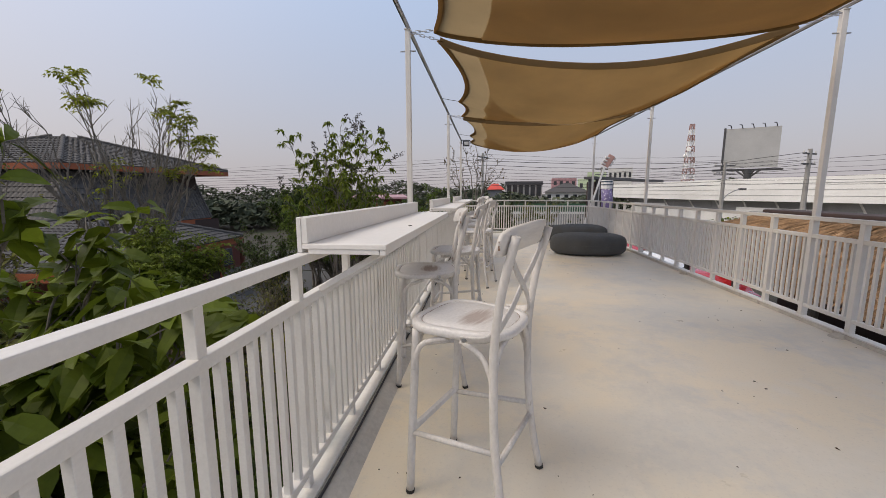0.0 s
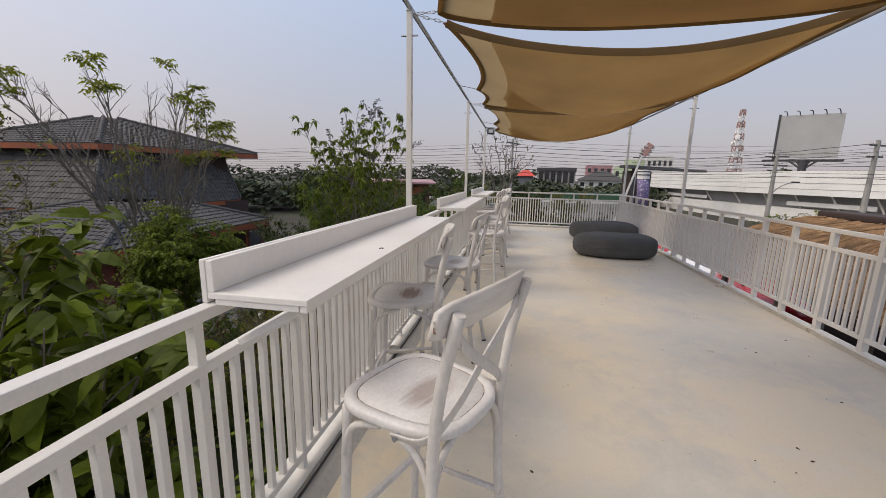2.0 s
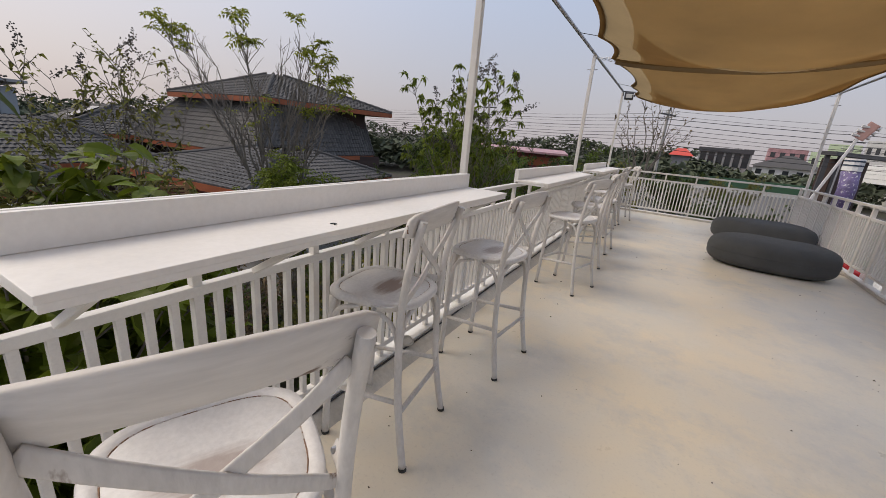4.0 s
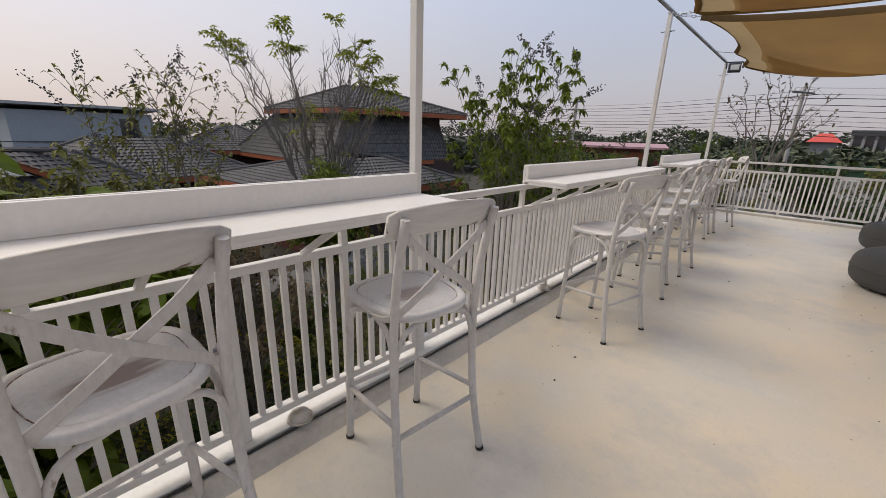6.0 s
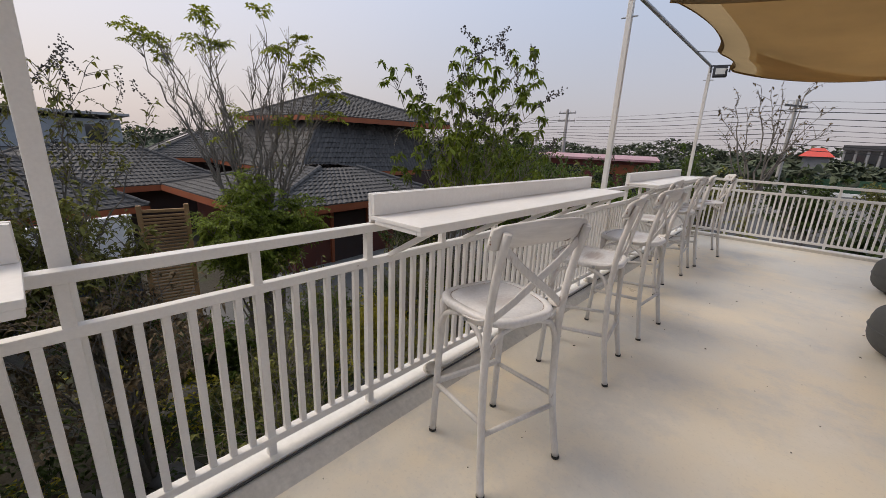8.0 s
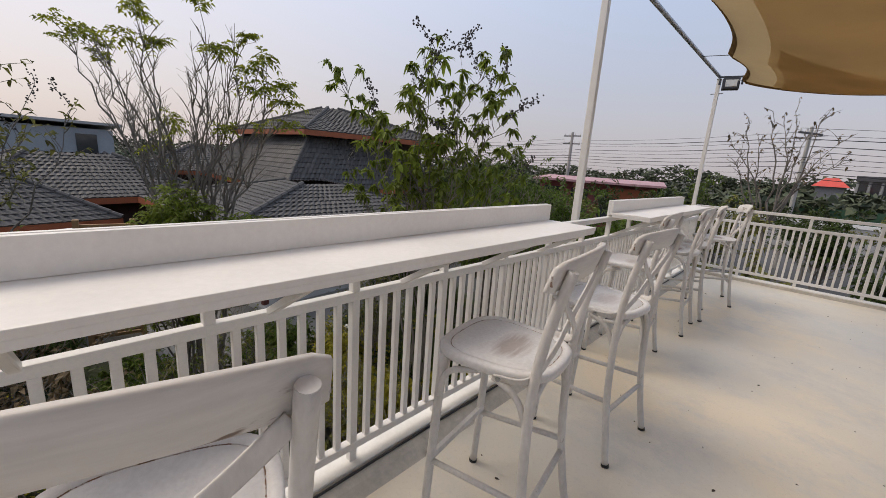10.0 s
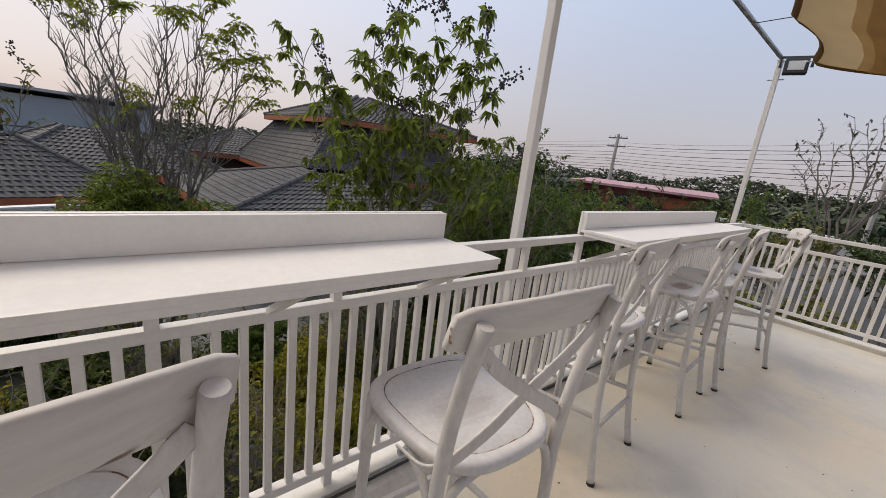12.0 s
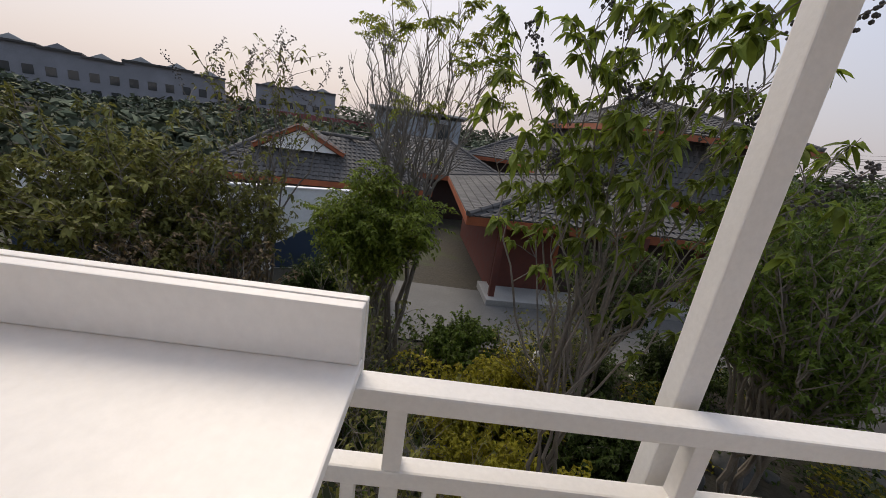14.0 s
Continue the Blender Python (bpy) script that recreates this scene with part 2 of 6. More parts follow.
def thing(name, label, category, group="", m=None):
    ob = new(name)
    ob.empty_display_size = 0.1
    if m is not None:
        ob.matrix_basis = m
    return tagged(ob, label, category, group)


def add_box(bm, x0, y0, z0, x1, y1, z1, bevel=0.0, m=None):
    g = bmesh.ops.create_cube(bm, size=1.0)
    t = Matrix.Translation(((x0 + x1) / 2, (y0 + y1) / 2, (z0 + z1) / 2)) @ Matrix.Diagonal((x1 - x0, y1 - y0, z1 - z0, 1))
    bmesh.ops.transform(bm, matrix=(m @ t) if m is not None else t, verts=g["verts"])
    if bevel:
        es = list({e for v in g["verts"] for e in v.link_edges})
        bmesh.ops.bevel(bm, geom=es, offset=bevel, segments=2, affect="EDGES", profile=0.6)
    return bm


def box(x0, y0, z0, x1, y1, z1, bevel=0.0):
    return add_box(bmesh.new(), x0, y0, z0, x1, y1, z1, bevel)


def add_tube(bm, pts, radii, sides=10, flat=None, up=(0, 0, 1)):
    """A tube through pts; flat=(w, h) gives a rounded rectangular section instead, its first axis turned to 'up' crossed with the way."""
    pts = [Vector(p) for p in pts]
    if not isinstance(radii, (list, tuple)):
        radii = [radii] * len(pts)
    rings, last = [], None
    for i, p in enumerate(pts):
        d = (pts[min(i + 1, len(pts) - 1)] - pts[max(i - 1, 0)]).normalized()
        if last is None:
            ref = Vector(up) if abs(d.dot(Vector(up))) < 0.95 else Vector((1, 0, 0))
            a = d.cross(ref).normalized()
        else:
            a = (last - d * last.dot(d)).normalized()
        last = a
        c = d.cross(a)
        ring = []
        for k in range(sides):
            th = 2 * math.pi * (k + 0.5) / sides
            if flat:
                cs, sn = math.cos(th), math.sin(th)
                ex = 0.35
                u = math.copysign(abs(cs) ** ex, cs) * flat[0] / 2
                w = math.copysign(abs(sn) ** ex, sn) * flat[1] / 2
                ring.append(bm.verts.new(p + a * u + c * w))
            else:
                ring.append(bm.verts.new(p + (a * math.cos(th) + c * math.sin(th)) * radii[i]))
        rings.append(ring)
    for r, s in zip(rings, rings[1:]):
        for k in range(sides):
            bm.faces.new((r[k], r[(k + 1) % sides], s[(k + 1) % sides], s[k]))
    bm.faces.new(rings[0][::-1])
    bm.faces.new(rings[-1])
    return bm


def tube(pts, radii, sides=10, flat=None, up=(0, 0, 1)):
    return add_tube(bmesh.new(), pts, radii, sides, flat, up)


def curve_pts(pts, n=8):
    """Catmull-Rom through pts."""
    p = [Vector(q) for q in pts]
    p = [p[0] * 2 - p[1]] + p + [p[-1] * 2 - p[-2]]
    out = []
    for i in range(1, len(p) - 2):
        for k in range(n):
            t = k / n
            a, b, c, d = p[i - 1], p[i], p[i + 1], p[i + 2]
            out.append(0.5 * ((2 * b) + (c - a) * t + (2 * a - 5 * b + 4 * c - d) * t * t + (3 * b - a - 3 * c + d) * t ** 3))
    out.append(p[-2])
    return out


def raw(name, verts, faces, mat, parent=None, label="", smooth=False):
    me = bpy.data.meshes.new(name)
    me.from_pydata([tuple(v) for v in verts], [], faces)
    me.update()
    return from_mesh(me, name, mat, parent, label, smooth)

# ---------------------------------------------------------------- terrace
X_L, X_R, Y_FAR, Y_BACK = -0.70, 3.12, 12.06, -2.6
POSTS_Y = (-0.20, 3.915, 8.018, 12.06)
POSTS_R = (0.04, 4.09, 8.14, 12.10)
GROUND = -3.3

floor = tagged(part("floor", box(-0.633, Y_BACK, -0.22, X_R + 0.0, Y_FAR + 0.02, 0.0), FLOOR), "cream painted concrete terrace floor with scuffs and stains", "floor", kind="structure")
slab = tagged(part("slab_edge", box(-0.86, Y_BACK - 0.1, -0.60, X_R + 0.04, Y_FAR + 0.08, -0.225), CONCRETE), "concrete slab edge under the terrace", "slab", kind="structure")
base = tagged(part("wall_building", box(-0.60, Y_BACK, GROUND, X_R, Y_FAR, -0.605), WHITE_WALL), "white rendered building wall below the terrace", "wall", kind="structure")


def kerb(name, x0, y0, x1, y1, h, along_y, inner):
    """Low rendered upstand with a painted ledge on top and a dark joint along its inner edge."""
    k = tagged(part(name, box(x0, y0, -0.224, x1, y1, h - 0.012, 0.004), KERB), "weathered low kerb along the terrace edge", "kerb", kind="structure")
    j = 0.012
    if along_y:
        a, b = (x0, x1 - j) if inner > 0 else (x0 + j, x1)
        part("ledge", box(a, y0 + 0.002, h - 0.012, b, y1 - 0.002, h, 0.004), KERB_TOP, k, "white painted ledge")
    else:
        part("ledge", box(x0, y0 + j, h - 0.012, x1, y1, h, 0.004), KERB_TOP, k, "white painted ledge")
    return k


kerb("kerb_left", -0.80, Y_BACK, -0.634, Y_FAR - 0.1, 0.066, True, 1)
cove = bmesh.new()
_c = [[cove.verts.new((x, y, z)) for x, z in ((-0.635, 0.0), (-0.635, 0.052), (-0.624, 0.051), (-0.590, 0.034), (-0.552, 0.006), (-0.542, 0.0))] for y in (Y_BACK, Y_FAR - 0.1)]
for k in range(6):
    cove.faces.new((_c[0][k], _c[0][(k + 1) % 6], _c[1][(k + 1) % 6], _c[1][k]))
tagged(part("kerb_cove", cove, KERB), "stained mortar cove at the foot of the kerb", "kerb", kind="structure")


def drain_cap(x, y, z=0.066):
    d = thing("drain_cap", "round grey drain cap at the terrace kerb", "drain cap", "drain caps", Matrix.Translation((x, y, z)))
    part("cap", tube([(0, 0, 0), (0, 0, 0.012), (0, 0, 0.028), (0, 0, 0.034)], [0.052, 0.052, 0.043, 0.02], 18), KERB, d, "", True)
    part("rim", tube([(0, 0, 0), (0, 0, 0.006)], 0.060, 18), KERB, d)


for y_ in (1.05, 3.10, 5.38, 7.72, 10.1):
    drain_cap(-0.668, y_)
for y_ in (1.2, 3.52, 6.14, 8.6):
    drain_cap(X_R - 0.09, y_, 0.0)
kerb("kerb_right", X_R - 0.07, Y_BACK, X_R + 0.026, Y_FAR - 0.1, 0.045, True, -1)
kerb("kerb_far", -0.84, Y_FAR - 0.097, X_R + 0.026, Y_FAR + 0.066, 0.05, False, -1)

BALUSTER = box(-0.0125, -0.0125, 0.0, 0.0125, 0.0125, 1.0, 0.003)
BAL_MESH = bpy.data.meshes.new("baluster")
BALUSTER.to_mesh(BAL_MESH)
BALUSTER.free()
BAL_MESH.materials.append(WHITE)


def railing(label, start, along, stops, z_foot, per_bay, half=0.0165):
    """Steel railing: posts at the stops, a top rail, a lower rail and a foot rail with square balusters between."""
    rail = thing("railing", label, "railing", m=Matrix.Translation(start))
    turn = Matrix.Rotation(math.atan2(along[1], along[0]), 4, "Z")
    rail.matrix_basis = Matrix.Translation(start) @ turn
    a, b = stops[0], stops[-1]
    part("top_rail", box(a - 0.02, -0.025, 0.972, b + 0.02, 0.025, 1.01, 0.005), WHITE, rail)
    part("lower_rail", box(a - 0.02, -0.019, 0.805, b + 0.02, 0.019, 0.843, 0.005), WHITE, rail)
    part("foot_rail", box(a - 0.02, -0.019, z_foot, b + 0.02, 0.019, z_foot + 0.036, 0.005), WHITE, rail)
    post = None
    for s in stops:
        if post is None:
            bm = box(-half, -half, 0.03, half, half, 0.9715, 0.003)
            post = part("post", bm, WHITE, rail)
            post.location = (s, 0, 0)
        else:
            p = new("post", post.data)
            p.parent, p.location = rail, (s, 0, 0)
    for s, e in zip(stops, stops[1:]):
        for k in range(1, per_bay + 1):
            p = new("baluster", BAL_MESH)
            p.parent = rail
            p.location = (s + (e - s) * k / (per_bay + 1), 0, z_foot + 0.034)
            p.scale = (1, 1, 0.805 - z_foot - 0.034)
    return rail


railing("white painted steel railing along the garden side", (X_L, 0, 0), (0, 1), [3.905 + 0.5144 * k for k in range(-12, 16)] + [12.08], 0.121, 6)
railing("white painted steel railing along the road side", (X_R, 0, 0), (0, 1), [4.03 + 0.5085 * k for k in range(-12, 17)], 0.130, 6, 0.024)
railing("white painted steel railing across the terrace end", (0, Y_FAR + 0.04, 0), (1, 0), [-0.70 + 0.6367 * k for k in range(7)], 0.10, 8)


def sail_post(x, y, top):
    p = thing("sail_post", "tall white square steel post holding the shade sail", "post", "sail posts", Matrix.Translation((x, y, 0)))
    part("shaft", box(-0.024, -0.024, -0.05, 0.024, 0.024, top, 0.004), WHITE, p)
    part("cap", box(-0.029, -0.029, top, 0.029, 0.029, top + 0.01, 0.002), WHITE, p)
    bm = tube([(-0.075, 0, top - 0.19), (0.075, 0, top - 0.19)], 0.007, 8)
    part("eye_bolt", bm, GALV, p, "galvanised bolt through the post")
    return p


for yy in POSTS_Y:
    sail_post(X_L - 0.072, yy, 2.79)
for yy in POSTS_R:
    sail_post(X_R + 0.056, yy, 2.85)
for xx, ys, zz in ((X_L - 0.072, POSTS_Y, 2.79), (X_R + 0.056, POSTS_R, 2.85)):
    tagged(part("top_pipe", tube([(xx, ys[0], zz + 0.032), (xx, ys[-1], zz + 0.032)], 0.021, 12), GALV, smooth=True), "galvanised pipe joining the sail post tops", "pipe", "top pipes")

# ---------------------------------------------------------------- shade sails


def sail(y0, y1, r0, r1, near, far, deep, seed, belly=0.62):
    """Sagging rectangular cloth with inward-curved edges, its corners chained to four posts."""
    rnd = random.Random(seed)
    s = thing("shade_sail", "sagging khaki brown shade sail stretched between white posts", "shade sail", "shade sails", Matrix.Translation((0, 0, 0)))
    nx, ny = 56, 44
    xa, xb = X_L + 0.22, X_R - 0.22
    zl, zr = 2.74, 2.80
    verts, faces = [], []
    ph = rnd.uniform(0, 6)
    for j in range(ny + 1):
        for i in range(nx + 1):
            u, v = i / nx, j / ny
            su, sv = 4 * u * (1 - u), 4 * v * (1 - v)
            tie = 0.17 * abs(math.sin(math.pi * v / 0.62)) if v < 0.62 else 0.10 * math.sin(math.pi * (v - 0.62) / 0.38)
            x = xa + (xb - xa) * u + tie * max(0.0, 1 - 2.2 * u) ** 2 - 0.06 * max(0.0, 2 * u - 1) ** 2 * sv + (0.05 * sv if u < 0.5 else 0.05 * sv * (2 - 2 * u))
            ya, yb = y0 + (r0 - y0) * u + 0.14, y1 + (r1 - y1) * u - 0.10
            y = ya + (yb - ya) * v + (0.5 - v) * 0.60 * su
            z = zl + (zr - zl) * u - su ** 0.85 * (near + (far - near) * v) - deep * sv * (0.30 + 0.70 * su)
            z += 0.014 * math.sin(9 * u + 5 * v + ph) * sv + 0.010 * math.sin(17 * v - 7 * u + ph) * su
            z += 0.05 * noise.noise((u * 3.1 + seed, v * 2.7, 0.3)) * sv
            verts.append((x, y, z))
    for j in range(ny):
        for i in range(nx):
            a = j * (nx + 1) + i
            faces.append((a, a + 1, a + nx + 2, a + nx + 1))
    cloth = raw("cloth", verts, faces, SAIL, s, smooth=True)
    # a lining, and a third layer slung under the far half, its near edge a deep curve
    drop_by = 0.0

    def under(u, v):
        i, j = min(nx - 1, int(u * nx)), min(ny - 1, int(v * ny))
        fu, fv = u * nx - i, v * ny - j
        q = [Vector(verts[(j + dj) * (nx + 1) + i + di]) for dj in (0, 1) for di in (0, 1)]
        p = q[0].lerp(q[1], fu).lerp(q[2].lerp(q[3], fu), fv)
        return (p.x, p.y, p.z - 0.008 - drop_by - 0.03 * math.sin(math.pi * v) * math.sin(math.pi * u))
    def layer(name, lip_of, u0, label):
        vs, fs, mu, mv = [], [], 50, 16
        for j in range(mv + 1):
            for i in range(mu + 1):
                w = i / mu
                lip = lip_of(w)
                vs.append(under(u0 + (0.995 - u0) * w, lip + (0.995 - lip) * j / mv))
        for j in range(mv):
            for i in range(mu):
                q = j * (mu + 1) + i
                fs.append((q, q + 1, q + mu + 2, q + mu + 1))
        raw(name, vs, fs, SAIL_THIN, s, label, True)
    # Both thin sheets are added to deepen the brown of the cloth above.
    layer("lining", lambda w: 0.015, 0.12 + 0.02 * math.sin(seed), "thin lining that darkens the cloth, short of the garden-side edge")
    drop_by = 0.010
    layer("under_layer", lambda w: 0.05 + belly * math.sin(math.pi * (0.16 + 0.84 * w)) ** 0.75 + 0.015 * math.sin(11 * w + ph), 0.125, "thin third layer that darkens the cloth, slung under the far half")
    j_tie = round(0.62 * ny)
    e = Vector(verts[j_tie * (nx + 1)])
    part("tie_cord", tube([e, (X_L - 0.07, y0 + 0.70 * (y1 - y0), 2.822)], 0.004, 6), CABLE, s, "thin cord tying the edge to the pipe")
    edge = [verts[i] for i in range(nx + 1)] + [verts[j * (nx + 1) + nx] for j in range(1, ny + 1)]
    edge += [verts[ny * (nx + 1) + i] for i in range(nx - 1, -1, -1)] + [verts[j * (nx + 1)] for j in range(ny - 1, -1, -1)]
    part("hem", tube([(p[0], p[1], p[2] - 0.004) for p in edge], 0.014, 6, (0.006, 0.07)), SAIL, s, "doubled hem of the same cloth")
    for (cx, cy, cz), (px, py) in ((verts[0], (X_L - 0.05, y0)), (verts[nx], (X_R + 0.05, r0)),
                                   (verts[ny * (nx + 1)], (X_L - 0.05, y1)), (verts[-1], (X_R + 0.05, r1))):
        bm = bmesh.new()
        a, b = Vector((cx, cy, cz)), Vector((px, py, 2.77 if px < 0 else 2.83))
        n = max(3, int((b - a).length / 0.05))
        for k in range(n):
            q0, q1 = a.lerp(b, k / n), a.lerp(b, (k + 1.15) / n)
            o = Vector((0, 0, 0.009)) if k % 2 else Vector((0.009, 0.006, 0))
            add_tube(bm, [q0 - o, (q0 + q1) / 2 - o * 1.3, q1 - o], 0.0035, 5)
            add_tube(bm, [q0 + o, (q0 + q1) / 2 + o * 1.3, q1 + o], 0.0035, 5)
        part("chain", bm, GALV, s, "short galvanised chain")
    return s


for n_, (near_, far_, deep_) in enumerate(((0.22, 0.27, 0.14), (0.21, 0.185, 0.205), (0.11, 0.33, 0.14))):
    sail(POSTS_Y[n_], POSTS_Y[n_ + 1], POSTS_R[n_], POSTS_R[n_ + 1], near_, far_, deep_, n_ * 7 + 3)

# ---------------------------------------------------------------- bar counters


def counter(y0, y1):
    c = thing("bar_counter", "white painted bar shelf with a raised back board on the railing", "bar counter", "bar counters", Matrix.Translation((X_L, (y0 + y1) / 2, 1.01)))
    h = (y1 - y0) / 2
    part("worktop", box(-0.002, -h, 0.016, 0.330, h, 0.036, 0.003), COUNTER, c)
    part("front_apron", box(0.302, -h + 0.004, -0.006, 0.326, h - 0.004, 0.0155, 0.003), COUNTER, c)
    part("end_apron", box(0.02, -h + 0.004, -0.004, 0.300, -h + 0.022, 0.0155, 0.002), COUNTER, c)
    part("end_apron", box(0.02, h - 0.022, -0.004, 0.300, h - 0.004, 0.0155, 0.002), COUNTER, c)
    part("back_board", box(-0.022, -h, 0.002, -0.0035, h, 0.138, 0.003), COUNTER, c)
    part("back_lining", box(-0.003, -h + 0.002, 0.0365, 0.020, h - 0.002, 0.136, 0.003), COUNTER, c)
    n = 5
    for k in range(n):
        y = -h + 0.10 + (2 * h - 0.20) * k / (n - 1)
        bm = tube([(0.29, y, -0.006), (0.02, y, -0.165)], 0.016, 8, (0.026, 0.026), (0, 1, 0))
        part("bracket", bm, WHITE, c, "diagonal steel bracket")
    return c


for y0_, y1_ in ((1.395, 3.845), (4.955, 7.44), (8.52, 10.98)):
    counter(y0_, y1_)

# ---------------------------------------------------------------- bar chairs


DROP = 0.024                                  # seat top at 0.744


def seat_mesh():
    bm = bmesh.new()
    n = 40

    def outline(grow):
        ring = []
        for k in range(n):
            t = 2 * math.pi * k / n
            cs, sn = math.cos(t), math.sin(t)
            ex = 0.62
            x = math.copysign(abs(cs) ** ex, cs) * (0.215 + grow)
            w = 0.205 + 0.022 * (x / 0.215)
            y = math.copysign(abs(sn) ** ex, sn) * (w + grow)
            ring.append((x + 0.012, y))
        return ring
    levels = tuple((g, z - DROP) for g, z in ((-0.006, 0.735), (0.0, 0.741), (0.0, 0.760), (-0.006, 0.767), (-0.029, 0.768), (-0.032, 0.763), (-0.035, 0.763), (-0.040, 0.767), (-0.11, 0.763), (-0.17, 0.761)))
    rings = []
    for g, z in levels:
        rings.append([bm.verts.new((x, y, z)) for x, y in outline(g)])
    for r, s in zip(rings, rings[1:]):
        for k in range(n):
            bm.faces.new((r[k], r[(k + 1) % n], s[(k + 1) % n], s[k]))
    bm.faces.new(rings[0][::-1])
    bm.faces.new(rings[-1])
    return bm


def seat_material():
    """Distressed paint rubbed through to brown wood on the middle of the seat and along its rim."""
    m = material("distressed_seat_paint", (0.66, 0.645, 0.635), 0.42, 0.10, 5.0, 80, 0.2, (0.30, 0.23, 0.19), 0.68, 0.06, 11.0)
    n, l = m.node_tree.nodes, m.node_tree.links
    b = n["Principled BSDF"]
    src = b.inputs["Base Color"].links[0].from_socket
    tc = n.new("ShaderNodeTexCoord")
    mp = n.new("ShaderNodeMapping")
    mp.inputs["Location"].default_value = (0.12, 0.0, -6.68)
    mp.inputs["Scale"].default_value = (11.0, 6.5, 9.0)
    l.new(tc.outputs["Object"], mp.inputs[0])
    gr = n.new("ShaderNodeTexGradient")
    gr.gradient_type = "SPHERICAL"
    l.new(mp.outputs[0], gr.inputs[0])
    streak = n.new("ShaderNodeTexNoise")
    sm = n.new("ShaderNodeMapping")
    sm.inputs["Scale"].default_value = (70, 7, 10)
    info = n.new("ShaderNodeObjectInfo")
    l.new(tc.outputs["Object"], sm.inputs[0])
    l.new(info.outputs["Random"], sm.inputs["Location"])
    l.new(sm.outputs[0], streak.inputs["Vector"])
    streak.inputs["Scale"].default_value, streak.inputs["Detail"].default_value = 1.0, 5.0
    mul = n.new("ShaderNodeMath")
    mul.operation = "MULTIPLY"
    l.new(gr.outputs["Fac"], mul.inputs[0])
    l.new(streak.outputs["Fac"], mul.inputs[1])
    sc = n.new("ShaderNodeMapRange")
    for key, v in (("From Min", 0.08), ("From Max", 0.30), ("To Min", 0.0), ("To Max", 0.85)):
        sc.inputs[key].default_value = v
    l.new(mul.outputs[0], sc.inputs["Value"])
    mix = n.new("ShaderNodeMix")
    mix.data_type = "RGBA"
    worn = n.new("ShaderNodeMapRange")
    worn.inputs["To Min"].default_value, worn.inputs["To Max"].default_value = 0.3, 1.0
    l.new(info.outputs["Random"], worn.inputs["Value"])
    amount = n.new("ShaderNodeMath")
    amount.operation = "MULTIPLY"
    l.new(sc.outputs[0], amount.inputs[0])
    l.new(worn.outputs[0], amount.inputs[1])
    l.new(amount.outputs[0], mix.inputs["Factor"])
    l.new(src, mix.inputs["A"])
    mix.inputs["B"].default_value = (0.21, 0.115, 0.075, 1)
    l.new(mix.outputs["Result"], b.inputs["Base Color"])
    return m


SEAT = seat_material()
CHIP = material("bare_brown_wood", (0.20, 0.115, 0.075), 0.7, 0.3, 20.0, 120, 0.3, (0.50, 0.47, 0.45), 0.50, 0.05, 45.0)


